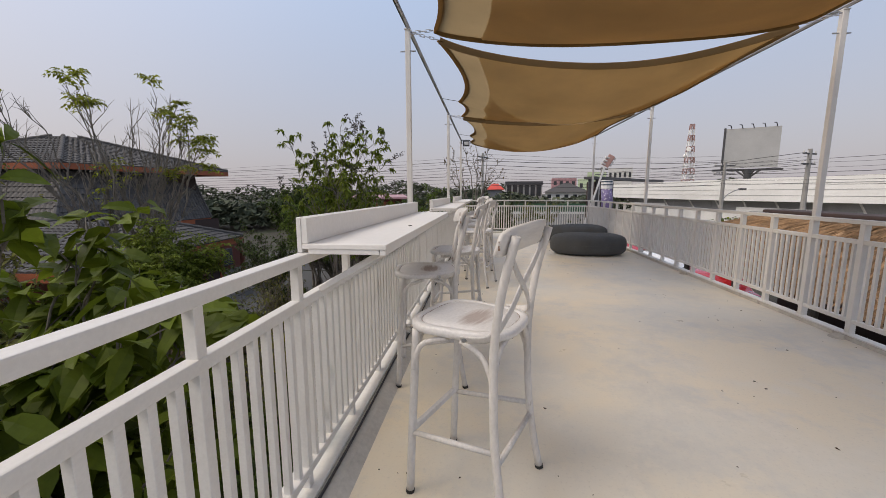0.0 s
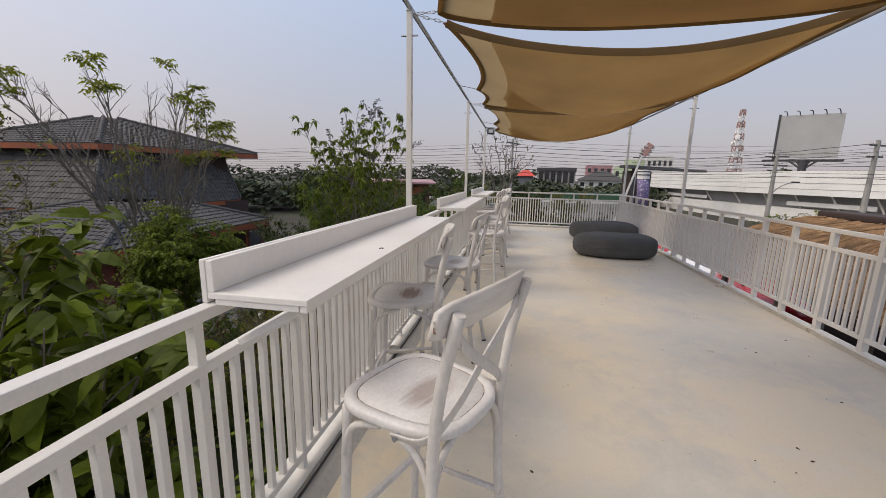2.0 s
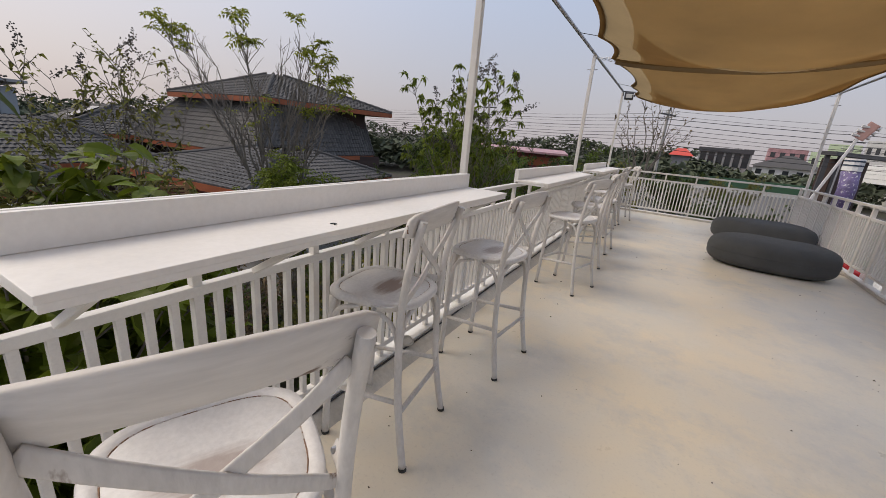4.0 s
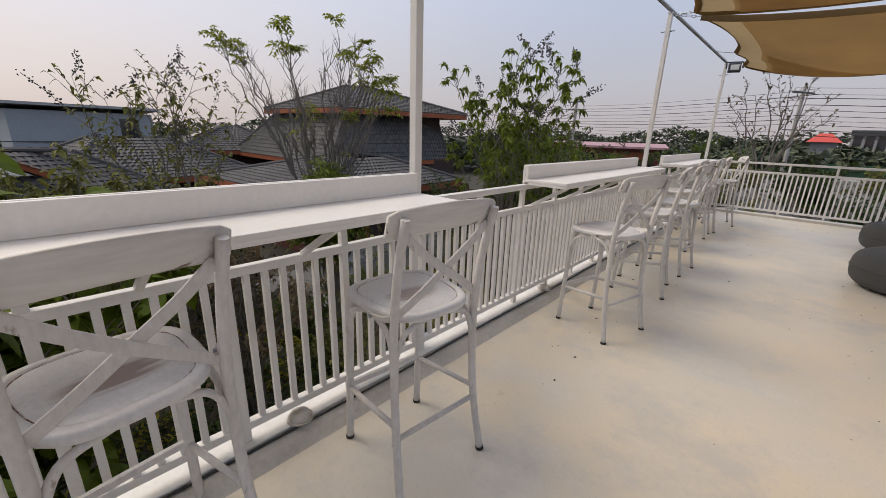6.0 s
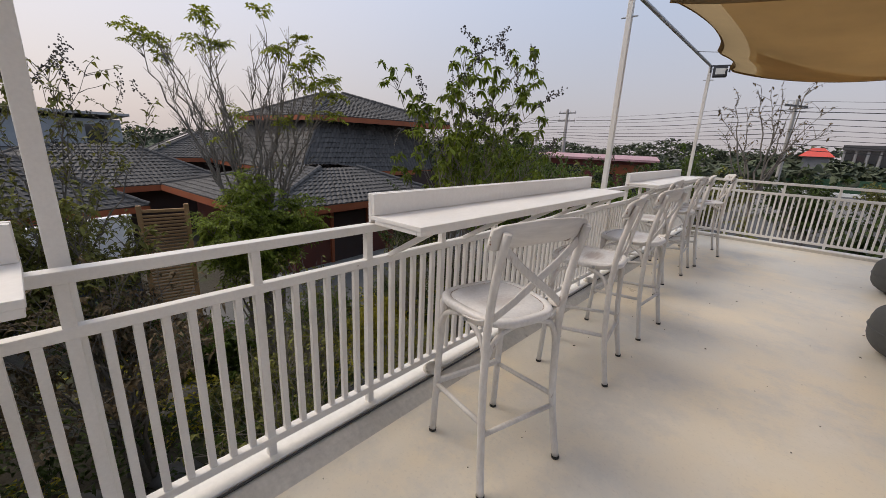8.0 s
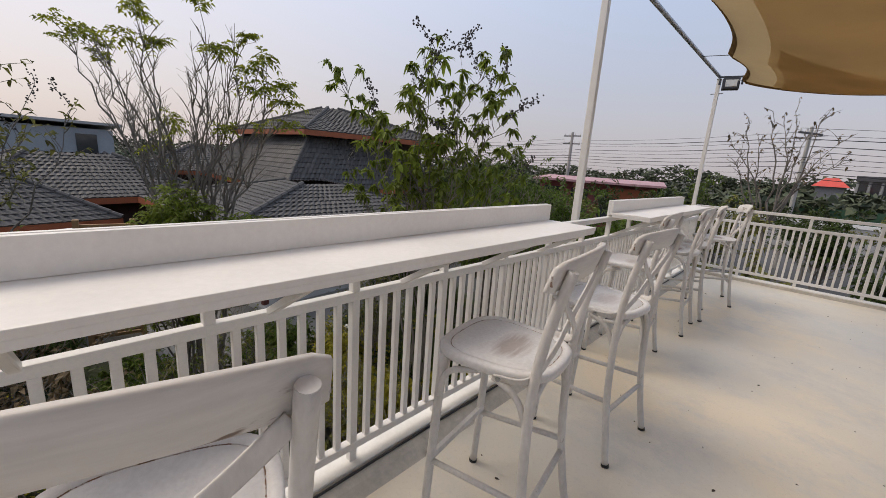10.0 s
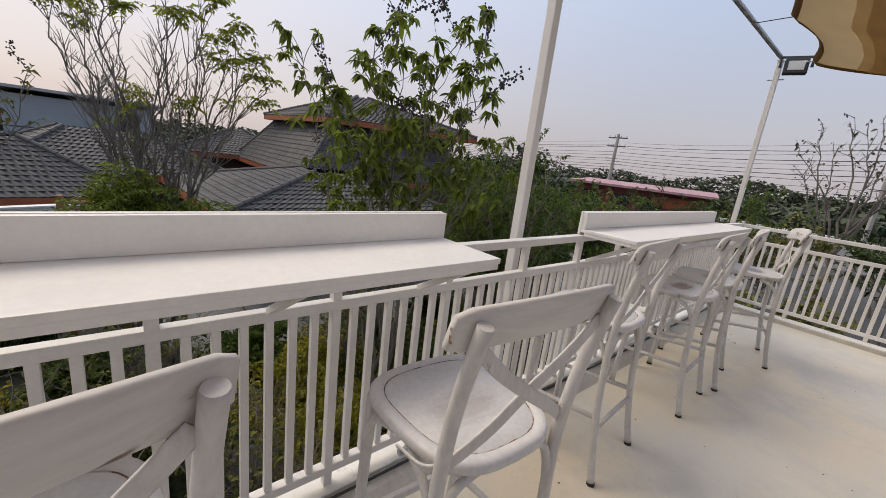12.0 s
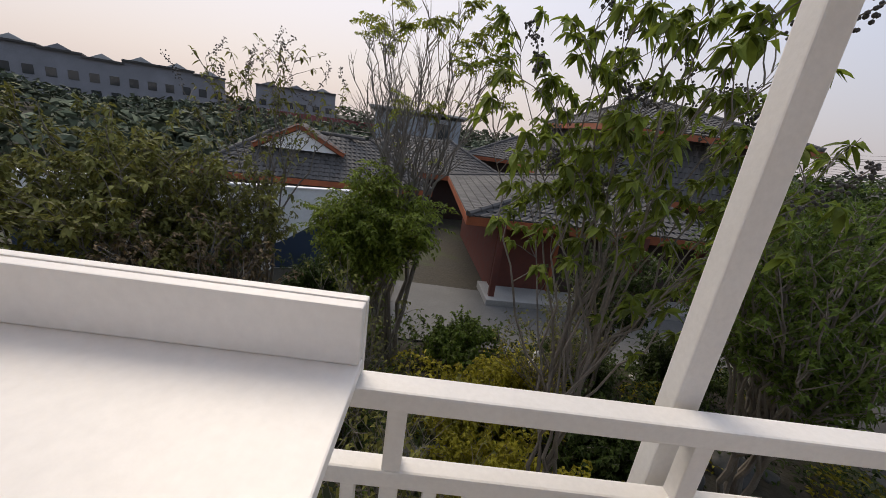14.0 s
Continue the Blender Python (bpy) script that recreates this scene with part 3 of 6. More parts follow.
def bar_chair():
    """Cross-back bar chair; it faces +x. Feet at x -0.22 and 0.20."""
    c = thing("bar_chair", "distressed white cross-back wooden bar chair facing the bar shelf", "chair", "bar chairs along the counters")
    part("seat", seat_mesh(), SEAT, c, "rubbed painted seat worn brown in the middle", True)
    ring = []
    for k in range(41):
        t = 2 * math.pi * k / 40
        cs, sn = math.cos(t), math.sin(t)
        x = math.copysign(abs(cs) ** 0.62, cs) * 0.1815
        ring.append((x + 0.012, math.copysign(abs(sn) ** 0.62, sn) * (0.1715 + 0.022 * x / 0.215), 0.7635 - DROP))
    part("seat_groove", tube(ring, 0.0015, 5), CHIP, c, "dark brown groove round the seat panel")
    for s in (-1, 1):
        back = curve_pts([(-0.227, 0.217 * s, 0.012), (-0.200, 0.207 * s, 0.16), (-0.174, 0.199 * s, 0.36), (-0.164, 0.196 * s, 0.60), (-0.168, 0.196 * s, 0.74), (-0.192, 0.198 * s, 0.92), (-0.236, 0.200 * s, 1.100)], 5)
        part("back_leg", tube(back, [0.0162] * len(back), 10), CHAIR, c, smooth=True)
        front = curve_pts([(0.200, 0.192 * s, 0.012), (0.190, 0.188 * s, 0.25), (0.175, 0.183 * s, 0.55), (0.168, 0.180 * s, 0.715)], 5)
        part("front_leg", tube(front, 0.0165, 10), CHAIR, c, smooth=True)
        part("foot", tube([(-0.229, 0.2178 * s, 0.0), (-0.2268, 0.217 * s, 0.014)], 0.0185, 10), RUBBER, c, "black rubber foot cap")
        part("foot", tube([(0.2005, 0.1923 * s, 0.0), (0.200, 0.192 * s, 0.014)], 0.0185, 10), RUBBER, c, "black rubber foot cap")
        for x0, x1 in ((0.178, 0.03), (-0.162, -0.03)):
            y = 0.192 * s
            d = 1 if x1 > x0 else -1
            arch = curve_pts([(x0 + 0.002 * d, y, 0.575 - DROP), (x0 + 0.012 * d, y, 0.625 - DROP), (x0 + 0.05 * d, y * 0.985, 0.69 - DROP), (x1, y * 0.97, 0.728 - DROP)], 6)
            part("side_brace", tube(arch, 0.011, 8), CHAIR, c, smooth=True)
        part("side_stretcher", tube([(0.189, 0.188 * s, 0.272), (-0.178, 0.200 * s, 0.312)], 0.0115, 8), CHAIR, c, smooth=True)
        strap = curve_pts([(-0.216, 0.187 * s, 1.045), (-0.206, 0.10 * s, 0.965), (-0.198 - 0.004 * s, 0.0, 0.890), (-0.186, -0.11 * s, 0.812), (-0.150, -0.200 * s, 0.742), (-0.05, -0.224 * s, 0.727)], 6)
        part("cross_strap", tube(strap, 0.01, 8, (0.007, 0.032)), CHAIR, c, smooth=True)
        part("bolt", tube([(-0.065, -0.212 * s, 0.728), (-0.065, -0.232 * s, 0.728)], 0.008, 8), GALV, c, "small bolt head")
    for s in (-1, 1):
        arch = curve_pts([(0.176, 0.182 * s, 0.551), (0.176, 0.171 * s, 0.611), (0.174, 0.136 * s, 0.676), (0.172, 0.05 * s, 0.704)], 6)
        part("front_brace", tube(arch, 0.011, 8), CHAIR, c, smooth=True)
        arch = curve_pts([(-0.164, 0.194 * s, 0.551), (-0.164, 0.180 * s, 0.611), (-0.164, 0.14 * s, 0.676), (-0.164, 0.05 * s, 0.704)], 6)
        part("back_brace", tube(arch, 0.011, 8), CHAIR, c, smooth=True)
    part("front_stretcher", tube([(0.189, -0.187, 0.285), (0.189, 0.187, 0.285)], 0.0125, 8, (0.022, 0.026)), CHAIR, c)
    part("back_stretcher", tube([(-0.184, -0.202, 0.262), (-0.184, 0.202, 0.262)], 0.0115, 8), CHAIR, c, smooth=True)
    crest = bmesh.new()
    n = 18
    rings = []
    for k in range(n + 1):
        t = -1 + 2 * k / n
        y = 0.236 * t
        bow = -0.206 - 0.045 * (1 - t * t)
        end = 1 - max(0.0, abs(t) - 0.9) * 2.2
        hh = 0.047 * end
        zc = 1.074 + 0.022 * (1 - t * t)
        ring = []
        for dx, dz in ((-0.0095, -0.9), (-0.0095, 0.9), (-0.006, 1.0), (0.006, 1.0), (0.0095, 0.9), (0.0095, -0.9), (0.006, -1.0), (-0.006, -1.0)):
            lean = -0.30 * dz * hh
            ring.append(crest.verts.new((bow + 0.016 + dx + lean, y, zc + dz * hh)))
        rings.append(ring)
    for r, s in zip(rings, rings[1:]):
        for k in range(8):
            crest.faces.new((r[k], r[(k + 1) % 8], s[(k + 1) % 8], s[k]))
    crest.faces.new(rings[0][::-1])
    crest.faces.new(rings[-1])
    part("crest_rail", crest, CREST, c, "curved top rail with chipped edges", True)
    for s in (-1, 1):
        part("leg_cap", tube([(-0.2357, 0.2000 * s, 1.0985), (-0.2364, 0.2000 * s, 1.1015)], 0.0150, 14), SEAT, c, "flat rubbed end of the upright")
        part("worn_edge", box(-0.196, s * 0.236 - 0.0012, 1.056, -0.189, s * 0.236 + 0.0012, 1.088, 0.001), CHIP, c, "paint chipped off to brown wood")
    return c


CHAIRS = [(-0.038, 1.518, 156.5), (-0.370, 2.498, 188), (-0.250, 3.408, 174.5), (-0.120, 5.200, 164.2), (-0.147, 6.262, 189),
          (-0.140, 7.102, 175.9), (-0.352, 8.196, 184), (-0.308, 9.170, 182), (-0.300, 9.726, 189), (-0.190, 10.520, 197)]
first_chair = bar_chair()
first_chair.matrix_basis = pose(CHAIRS[0][0], CHAIRS[0][1], 0, 0, 0, CHAIRS[0][2])
for x_, y_, a_ in CHAIRS[1:]:
    copy_thing(first_chair, pose(x_, y_, 0, 0, 0, a_))

tagged(part("cable_clip", tube(curve_pts([(-0.448, 2.216, 1.0485), (-0.444, 2.230, 1.0485), (-0.434, 2.232, 1.0485), (-0.430, 2.218, 1.0485)], 4), 0.0024, 6), BLACK), "tiny black wire clip lying on the bar shelf", "clip")

# ---------------------------------------------------------------- poufs, floodlight, small terrace things


def pouf(x, y, lx, ly, h, rz, seed):
    p = thing("outdoor_pouf", "oblong charcoal grey woven outdoor pouf on the floor", "pouf", "poufs", pose(x, y, 0, 0, 0, rz))
    bm = bmesh.new()
    n, mrows = 48, 18
    rings = []
    for j in range(mrows + 1):
        a = -math.pi / 2 + math.pi * j / mrows
        ca, sa = max(math.cos(a), 0.0) ** 0.30, math.copysign(abs(math.sin(a)) ** 0.62, math.sin(a))
        ring = []
        for k in range(n):
            t = 2 * math.pi * k / n
            cs, sn = math.cos(t), math.sin(t)
            px = math.copysign(abs(cs) ** 0.8, cs) * lx / 2 * ca
            py = math.copysign(abs(sn) ** 0.85, sn) * ly / 2 * ca * (1 + 0.12 * cs)
            dent = 0.02 * noise.noise((px * 2 + seed, py * 2, 0)) * (1 if sa > 0 else 0)
            ring.append(bm.verts.new((px, py, h / 2 * (1 + sa) + dent * ca)))
        rings.append(ring)
    for r, s in zip(rings, rings[1:]):
        for k in range(n):
            bm.faces.new((r[k], r[(k + 1) % n], s[(k + 1) % n], s[k]))
    bmesh.ops.remove_doubles(bm, verts=bm.verts, dist=0.0005)
    part("cushion", bm, POUF, p, smooth=True)
    ring = [(lx / 2 * 1.003 * math.copysign(abs(math.cos(t)) ** 0.8, math.cos(t)), ly / 2 * 1.003 * math.copysign(abs(math.sin(t)) ** 0.85, math.sin(t)) * (1 + 0.12 * math.cos(t)), h / 2) for t in [2 * math.pi * k / 48 for k in range(49)]]
    part("seam", tube(ring, 0.006, 6), POUF, p, "piped seam round the middle")
    return p


pouf(2.07, 8.05, 1.48, 0.95, 0.41, 3, 1)
pouf(2.30, 10.15, 1.55, 0.95, 0.41, 4, 5)


def floodlight():
    f = thing("floodlight", "black floodlight with a pale glass front on the sail post", "lamp", m=pose(-0.62, 12.0, 2.70, 0, 0, 0))
    part("housing", box(-0.10, -0.05, -0.080, 0.10, 0.015, 0.080, 0.012), BLACK, f)
    part("lens", box(-0.068, -0.054, -0.048, 0.068, -0.0505, 0.048, 0.002), GLASS_LENS, f, "pale glass front")
    part("bracket", tube([(-0.13, 0.0, 0.0), (-0.13, 0.0, 0.11), (0.13, 0.0, 0.11), (0.13, 0.0, 0.0)], 0.008, 6, (0.006, 0.03)), BLACK, f)
    f.rotation_euler = (radians(-12), 0, radians(16))
    return f


floodlight()


def litter():
    """Dry crumbs and bits of leaf strewn on the floor."""
    rnd = random.Random(11)
    verts, faces = [], []
    for _ in range(230):
        x, y = rnd.uniform(-0.5, 3.0), rnd.uniform(0.3, 11.5)
        r = rnd.choice((0.003, 0.004, 0.004, 0.005, 0.006, 0.011))
        a = rnd.uniform(0, 6.28)
        q = len(verts)
        for k in range(5):
            t = a + k * 1.2566
            verts.append((x + math.cos(t) * r * (1.6 if k == 0 else 0.7), y + math.sin(t) * r * (1.6 if k == 0 else 0.7), 0.0015))
        verts.append((x, y, 0.004 + r * 0.3))
        faces += [(q + k, q + (k + 1) % 5, q + 5) for k in range(5)]
    tagged(raw("leaf_litter", verts, faces, BROWN_SPECK), "small dry leaf crumbs strewn on the painted floor", "leaf litter", kind="stuff")


litter()
# Thin black line following the inner edge of the kerb ledge.
cable = tagged(part("floor_cable", tube(curve_pts([(-0.628 + 0.005 * math.sin(k * 1.7), -2.4 + 0.5 * k, 0.060 + 0.002 * math.sin(k)) for k in range(29)], 3), 0.006, 6), CABLE, smooth=True), "thin black line along the kerb ledge", "cable")
# ---------------------------------------------------------------- surroundings: ground
ground = tagged(raw("ground", [(-900, -900, GROUND), (900, -900, GROUND), (900, 900, GROUND), (-900, 900, GROUND)], [(0, 1, 2, 3)], EARTH), "garden earth and rough ground reaching to the horizon", "ground", kind="structure")
road = tagged(part("road", box(13.6, -120, GROUND + 0.004, 22.5, 300, GROUND + 0.03), ASPHALT), "grey asphalt road beside the terrace building", "road", kind="structure")
lane = tagged(part("lane", box(-60, 15.5, GROUND + 0.004, 8.5, 21.0, GROUND + 0.03), ASPHALT), "grey concrete yard beyond the terrace end", "lane", kind="structure")
drive = tagged(part("driveway", box(-11.2, 6.6, GROUND + 0.004, -7.9, 15.4, GROUND + 0.05), PATH_STONE), "grey stone paved driveway in the garden", "driveway", kind="structure")

# ---------------------------------------------------------------- surroundings: plants


def grow(pts_from, tip, rnd, wobble=0.12, n=7):
    a, b = Vector(pts_from), Vector(tip)
    out = []
    side = Vector((rnd.uniform(-1, 1), rnd.uniform(-1, 1), rnd.uniform(0.1, 0.6))) * (b - a).length * wobble
    for k in range(n + 1):
        t = k / n
        j = Vector((rnd.uniform(-1, 1), rnd.uniform(-1, 1), rnd.uniform(-1, 1))) * 0.02 * (b - a).length * (0 if k in (0, n) else 1)
        out.append(a.lerp(b, t) + side * 4 * t * (1 - t) * 0.5 + j)
    return out


class Leaves:
    """Collects leaf blades, each folded along its midrib."""

    def __init__(self):
        self.v, self.f = [], []

    def blade(self, p, d, length, width, rnd, droop=0.3):
        d = d.normalized()
        ref = Vector((rnd.uniform(-1, 1), rnd.uniform(-1, 1), 1.2)).normalized()
        side = d.cross(ref)
        if side.length < 1e-3:
            side = Vector((1, 0, 0))
        side.normalize()
        up = side.cross(d)
        e = p + d * length - Vector((0, 0, droop * length))
        q = len(self.v)
        if length < 0.14:
            m = p + d * length * 0.45 + up * length * 0.05
            self.v += [p, m + side * width / 2 + up * width * 0.22, m, m - side * width / 2 + up * width * 0.22, e]
            self.f += [(q, q + 1, q + 2), (q, q + 2, q + 3), (q + 2, q + 1, q + 4), (q + 3, q + 2, q + 4)]
            return
        rows = []
        for t, w in ((0.22, 0.36), (0.5, 0.5), (0.78, 0.36)):
            m = p + d * length * t - Vector((0, 0, droop * length * t * t)) + up * length * 0.04
            rows.append((m + side * width * w + up * width * 0.2 * w, m, m - side * width * w + up * width * 0.2 * w))
        self.v += [p, *rows[0], *rows[1], *rows[2], e]
        self.f += [(q, q + 1, q + 2), (q, q + 2, q + 3), (q + 1, q + 4, q + 5, q + 2), (q + 2, q + 5, q + 6, q + 3),
                   (q + 4, q + 7, q + 8, q + 5), (q + 5, q + 8, q + 9, q + 6), (q + 7, q + 10, q + 8), (q + 8, q + 10, q + 9)]

    def frond(self, p, d, length, leaf, width, rnd, pairs=6):
        """A feather leaf: leaflets in pairs along a drooping stalk."""
        d = d.normalized()
        side = d.cross(Vector((0, 0, 1)))
        if side.length < 1e-3:
            side = Vector((1, 0, 0))
        side.normalize()
        for k in range(pairs):
            t = (k + 0.6) / pairs
            q = p + d * length * t - Vector((0, 0, 0.35 * length * t * t))
            for s in (-1, 1):
                self.blade(q, side * s + d * 0.6 + Vector((0, 0, rnd.uniform(-0.5, 0.35))), leaf * (1.1 - 0.4 * abs(t - 0.4)) * rnd.uniform(0.75, 1.15), width, rnd, 0.3)


def rosette(lv, p, rnd, count, length, leaf, width, pairs=4):
    """A whorl of coarse feather leaves spreading from a branch tip."""
    a0 = rnd.uniform(0, 6.28)
    for k in range(count):
        a = a0 + 6.283 * k / count + rnd.uniform(-0.3, 0.3)
        d = Vector((math.cos(a), math.sin(a), rnd.uniform(-0.7, 1.1)))
        lv.frond(p, d, length * rnd.uniform(0.7, 1.15), leaf, width, rnd, pairs)


def fan_tree(label, base, limbs, seed):
    """Several slim stems that fan out into long bare limbs and fine twigs, with leaf whorls at the tips."""
    rnd = random.Random(seed)
    t = thing("tree", label, "tree", "garden trees", Matrix.Translation(base))
    o = Vector(base)
    wood, lv, stems = bmesh.new(), Leaves(), []
    ways = sorted(limbs, key=lambda w: math.atan2(w[0][1] - o.y, w[0][0] - o.x))
    groups = [ways[k::1][:len(ways) // 6 + 1] for k in range(0, len(ways), len(ways) // 6 + 1)]
    for bunch in groups:
        mid = sum((Vector(q) - o for q, _ in bunch), Vector()) / len(bunch)
        out = Vector((mid.x, mid.y, 0))
        foot = out.normalized() * 0.12 + Vector((rnd.uniform(-0.08, 0.08), rnd.uniform(-0.08, 0.08), 0))
        knee = out * rnd.uniform(0.28, 0.4) + Vector((0, 0, mid.z * rnd.uniform(0.56, 0.66)))
        stem = grow(foot, knee, rnd, 0.06, 8)
        add_tube(wood, stem, [0.055 - 0.0032 * k for k in range(9)], 7)
        stems += [(w, stem) for w in bunch]
    for (q, tufts), stem in stems:
        tip = Vector(q) - o
        line = stem[-3:-1] + grow(stem[rnd.choice((-1, -1, -2))], tip, rnd, 0.13, 11)
        n = len(line)
        r0 = rnd.uniform(0.020, 0.028)
        add_tube(wood, line, [r0 * (1 - 0.84 * k / (n - 1)) for k in range(n)], 6)
        for _ in range(15):
            k = rnd.randrange(3, n - 2)
            p = line[k]
            d = (line[k + 1] - line[k]).normalized() + Vector((rnd.uniform(-0.8, 0.8), rnd.uniform(-0.8, 0.8), rnd.uniform(-0.1, 0.7)))
            end = p + d.normalized() * rnd.uniform(0.25, 0.7)
            twig = grow(p, end, rnd, 0.12, 4)
            add_tube(wood, twig, [0.008, 0.0065, 0.005, 0.004, 0.0025], 4)
            for _j in range(2):
                e = twig[3] + Vector((rnd.uniform(-1, 1), rnd.uniform(-1, 1), rnd.uniform(-0.2, 1))) * 0.16
                add_tube(wood, [twig[2], (twig[2] + e) / 2 + Vector((0, 0, 0.01)), e], [0.004, 0.003, 0.002], 4)
            if rnd.random() < 0.08 and tufts:
                rosette(lv, end, rnd, 4, 0.17, 0.085, 0.04, 3)
        for k in range(tufts):
            p = tip if k == 0 else line[-1 - rnd.choice((1, 1, 2))] + Vector((rnd.uniform(-1, 1), rnd.uniform(-1, 1), rnd.uniform(-0.3, 0.6))) * 0.28
            if k:
                add_tube(wood, [line[-3], (line[-3] + p) / 2, p], [0.007, 0.006, 0.003], 4)
            rosette(lv, p, rnd, rnd.choice((6, 7, 8, 9)), 0.23, 0.115, 0.05, 4)
    part("trunk", wood, BARK, t, "grey fanned stems and bare twigs")
    raw("crown", lv.v, lv.f, LEAF_BRIGHT, t)
    return t


def plant(name, label, category, base, limbs, leaf_mat, seed, stems=3, fork=0.45, trunk_r=0.05, subs=7, sub_len=0.45,
          leaf=0.10, width=0.04, per=10, fronds=False, leafy=0.35, berries=0, group="", tuft=False):
    """Trunks from the base to forks, limbs on to the given tips, twigs off the limbs, leaves on the twigs.
    leafy: the part of each limb, from its tip down, that carries leaves."""
    rnd = random.Random(seed)
    t = thing(name, label, category, group, Matrix.Translation(base))
    o = Vector(base)
    wood = bmesh.new()
    lv, bv = Leaves(), []
    forks = []
    cx = sum((Vector(q) for q in limbs), Vector()) / len(limbs)
    for s in range(stems):
        a = 6.283 * s / stems + rnd.uniform(-0.4, 0.4)
        foot = Vector((math.cos(a) * trunk_r * 1.6, math.sin(a) * trunk_r * 1.6, 0)) if stems > 1 else Vector()
        top = (cx - o) * fork * rnd.uniform(0.75, 1.15) + Vector((math.cos(a), math.sin(a), 0)) * (0.16 if stems > 1 else 0.0)
        line = grow(foot, top, rnd, 0.06, 8)
        add_tube(wood, line, [trunk_r * (1 - 0.45 * k / 8) for k in range(9)], 7)
        forks.append(line)
    for q in limbs:
        line = rnd.choice(forks)
        start = line[rnd.choice((-1, -1, -2, -3))]
        tip = Vector(q) - o
        path_ = grow(start, tip, rnd, 0.16, 9)
        r0 = trunk_r * 0.5
        add_tube(wood, path_, [r0 * (1 - 0.88 * k / 9) for k in range(10)], 6)
        for _ in range(subs):
            w = rnd.uniform(1 - leafy, 1.0) if rnd.random() < 0.85 else rnd.uniform(0.35, 1)
            k = min(8, int(w * 9))
            p = path_[k].lerp(path_[k + 1], rnd.random())
            d = (path_[k + 1] - path_[k]).normalized() * 0.6 + Vector((rnd.uniform(-1, 1), rnd.uniform(-1, 1), rnd.uniform(-0.2, 0.9)))
            twig = grow(p, p + d.normalized() * sub_len * rnd.uniform(0.5, 1.2), rnd, 0.15, 4)
            add_tube(wood, twig, [r0 * 0.28 * (1 - 0.8 * i / 4) + 0.0015 for i in range(5)], 4)
            for _k in range(per):
                i = rnd.choice((1, 2, 3, 3, 4, 4)) if not tuft else 4
                b = twig[i]
                dd = Vector((rnd.uniform(-1, 1), rnd.uniform(-1, 1), rnd.uniform(-0.6, 0.6) if not tuft else rnd.uniform(-0.9, 0.35)))
                if fronds:
                    lv.frond(b, dd, leaf * 3.2 * rnd.uniform(0.7, 1.2), leaf, width, rnd)
                else:
                    lv.blade(b, dd, leaf * rnd.uniform(0.6, 1.25), width * rnd.uniform(0.8, 1.2), rnd, 0.35)
        if berries and rnd.random() < 0.75:
            spike = grow(tip, tip + Vector((rnd.uniform(-0.45, 0.45), rnd.uniform(-0.45, 0.45), rnd.uniform(0.15, 0.6))), rnd, 0.3, 6)
            add_tube(wood, spike, [0.004] * 7, 4)
            for _b in range(berries):
                i = rnd.randrange(1, 7)
                bv.append(spike[i] + Vector((rnd.uniform(-1, 1), rnd.uniform(-1, 1), rnd.uniform(-1, 1))) * 0.045)
    part("trunk", wood, BARK, t, "grey branching stems")
    if lv.v:
        raw("crown", lv.v, lv.f, leaf_mat, t)
    if bv:
        bm = bmesh.new()
        for p in bv:
            bmesh.ops.create_icosphere(bm, subdivisions=1, radius=rnd.uniform(0.009, 0.015), matrix=Matrix.Translation(p))
        tagged(part("seed_pod", bm, BERRY, t, "clusters of small dark seed pods"), kind="stuff")
    return t


def blob(centre, size, n, seed, low=-0.5):
    rnd = random.Random(seed)
    out = []
    while len(out) < n:
        x, y, z = rnd.uniform(-1, 1), rnd.uniform(-1, 1), rnd.uniform(low, 1)
        r2 = x * x + y * y + z * z
        if 0.25 < r2 < 1.0:
            k = 1.0 + 0.25 * rnd.uniform(-1, 1)
            out.append((centre[0] + x * size[0] * k, centre[1] + y * size[1] * k, centre[2] + z * size[2] * k))
    return out


# sparse multi-stemmed tree with feathery tufts, facing the house
fan_tree("sparse slender tree with bare twigs and bright feathery tufts", (-6.85, 6.85, GROUND),
         [((-7.2, 6.4, 3.35), 2), ((-7.05, 6.2, 2.85), 1), ((-6.38, 7.03, 3.37), 2), ((-6.37, 7.32, 2.88), 1), ((-6.38, 7.69, 3.05), 2), ((-8.6, 6.0, 3.05), 2), ((-8.2, 5.8, 2.6), 0),
          ((-9.2, 5.9, 3.2), 2), ((-8.7, 5.56, 3.19), 2), ((-7.63, 6.53, 3.35), 2), ((-6.3, 7.3, 2.7), 0), ((-6.9, 7.7, 2.3), 0), ((-6.38, 7.85, 2.70), 3), ((-6.13, 8.17, 2.40), 3), ((-6.3, 8.4, 2.15), 2),
          ((-6.5, 8.0, 2.9), 1), ((-6.2, 6.0, 2.2), 0), ((-6.7, 7.0, 2.6), 0), ((-7.22, 6.73, 1.72), 1), ((-7.9, 5.9, 2.9), 0), ((-7.4, 6.6, 2.2), 0), ((-6.3, 7.6, 2.5), 0), ((-7.2, 6.7, 1.7), 0),
          ((-6.4, 7.3, 1.66), 1), ((-6.2, 7.2, 2.0), 0), ((-7.9, 6.3, 2.0), 0), ((-6.9, 7.3, 3.1), 0)], 4)
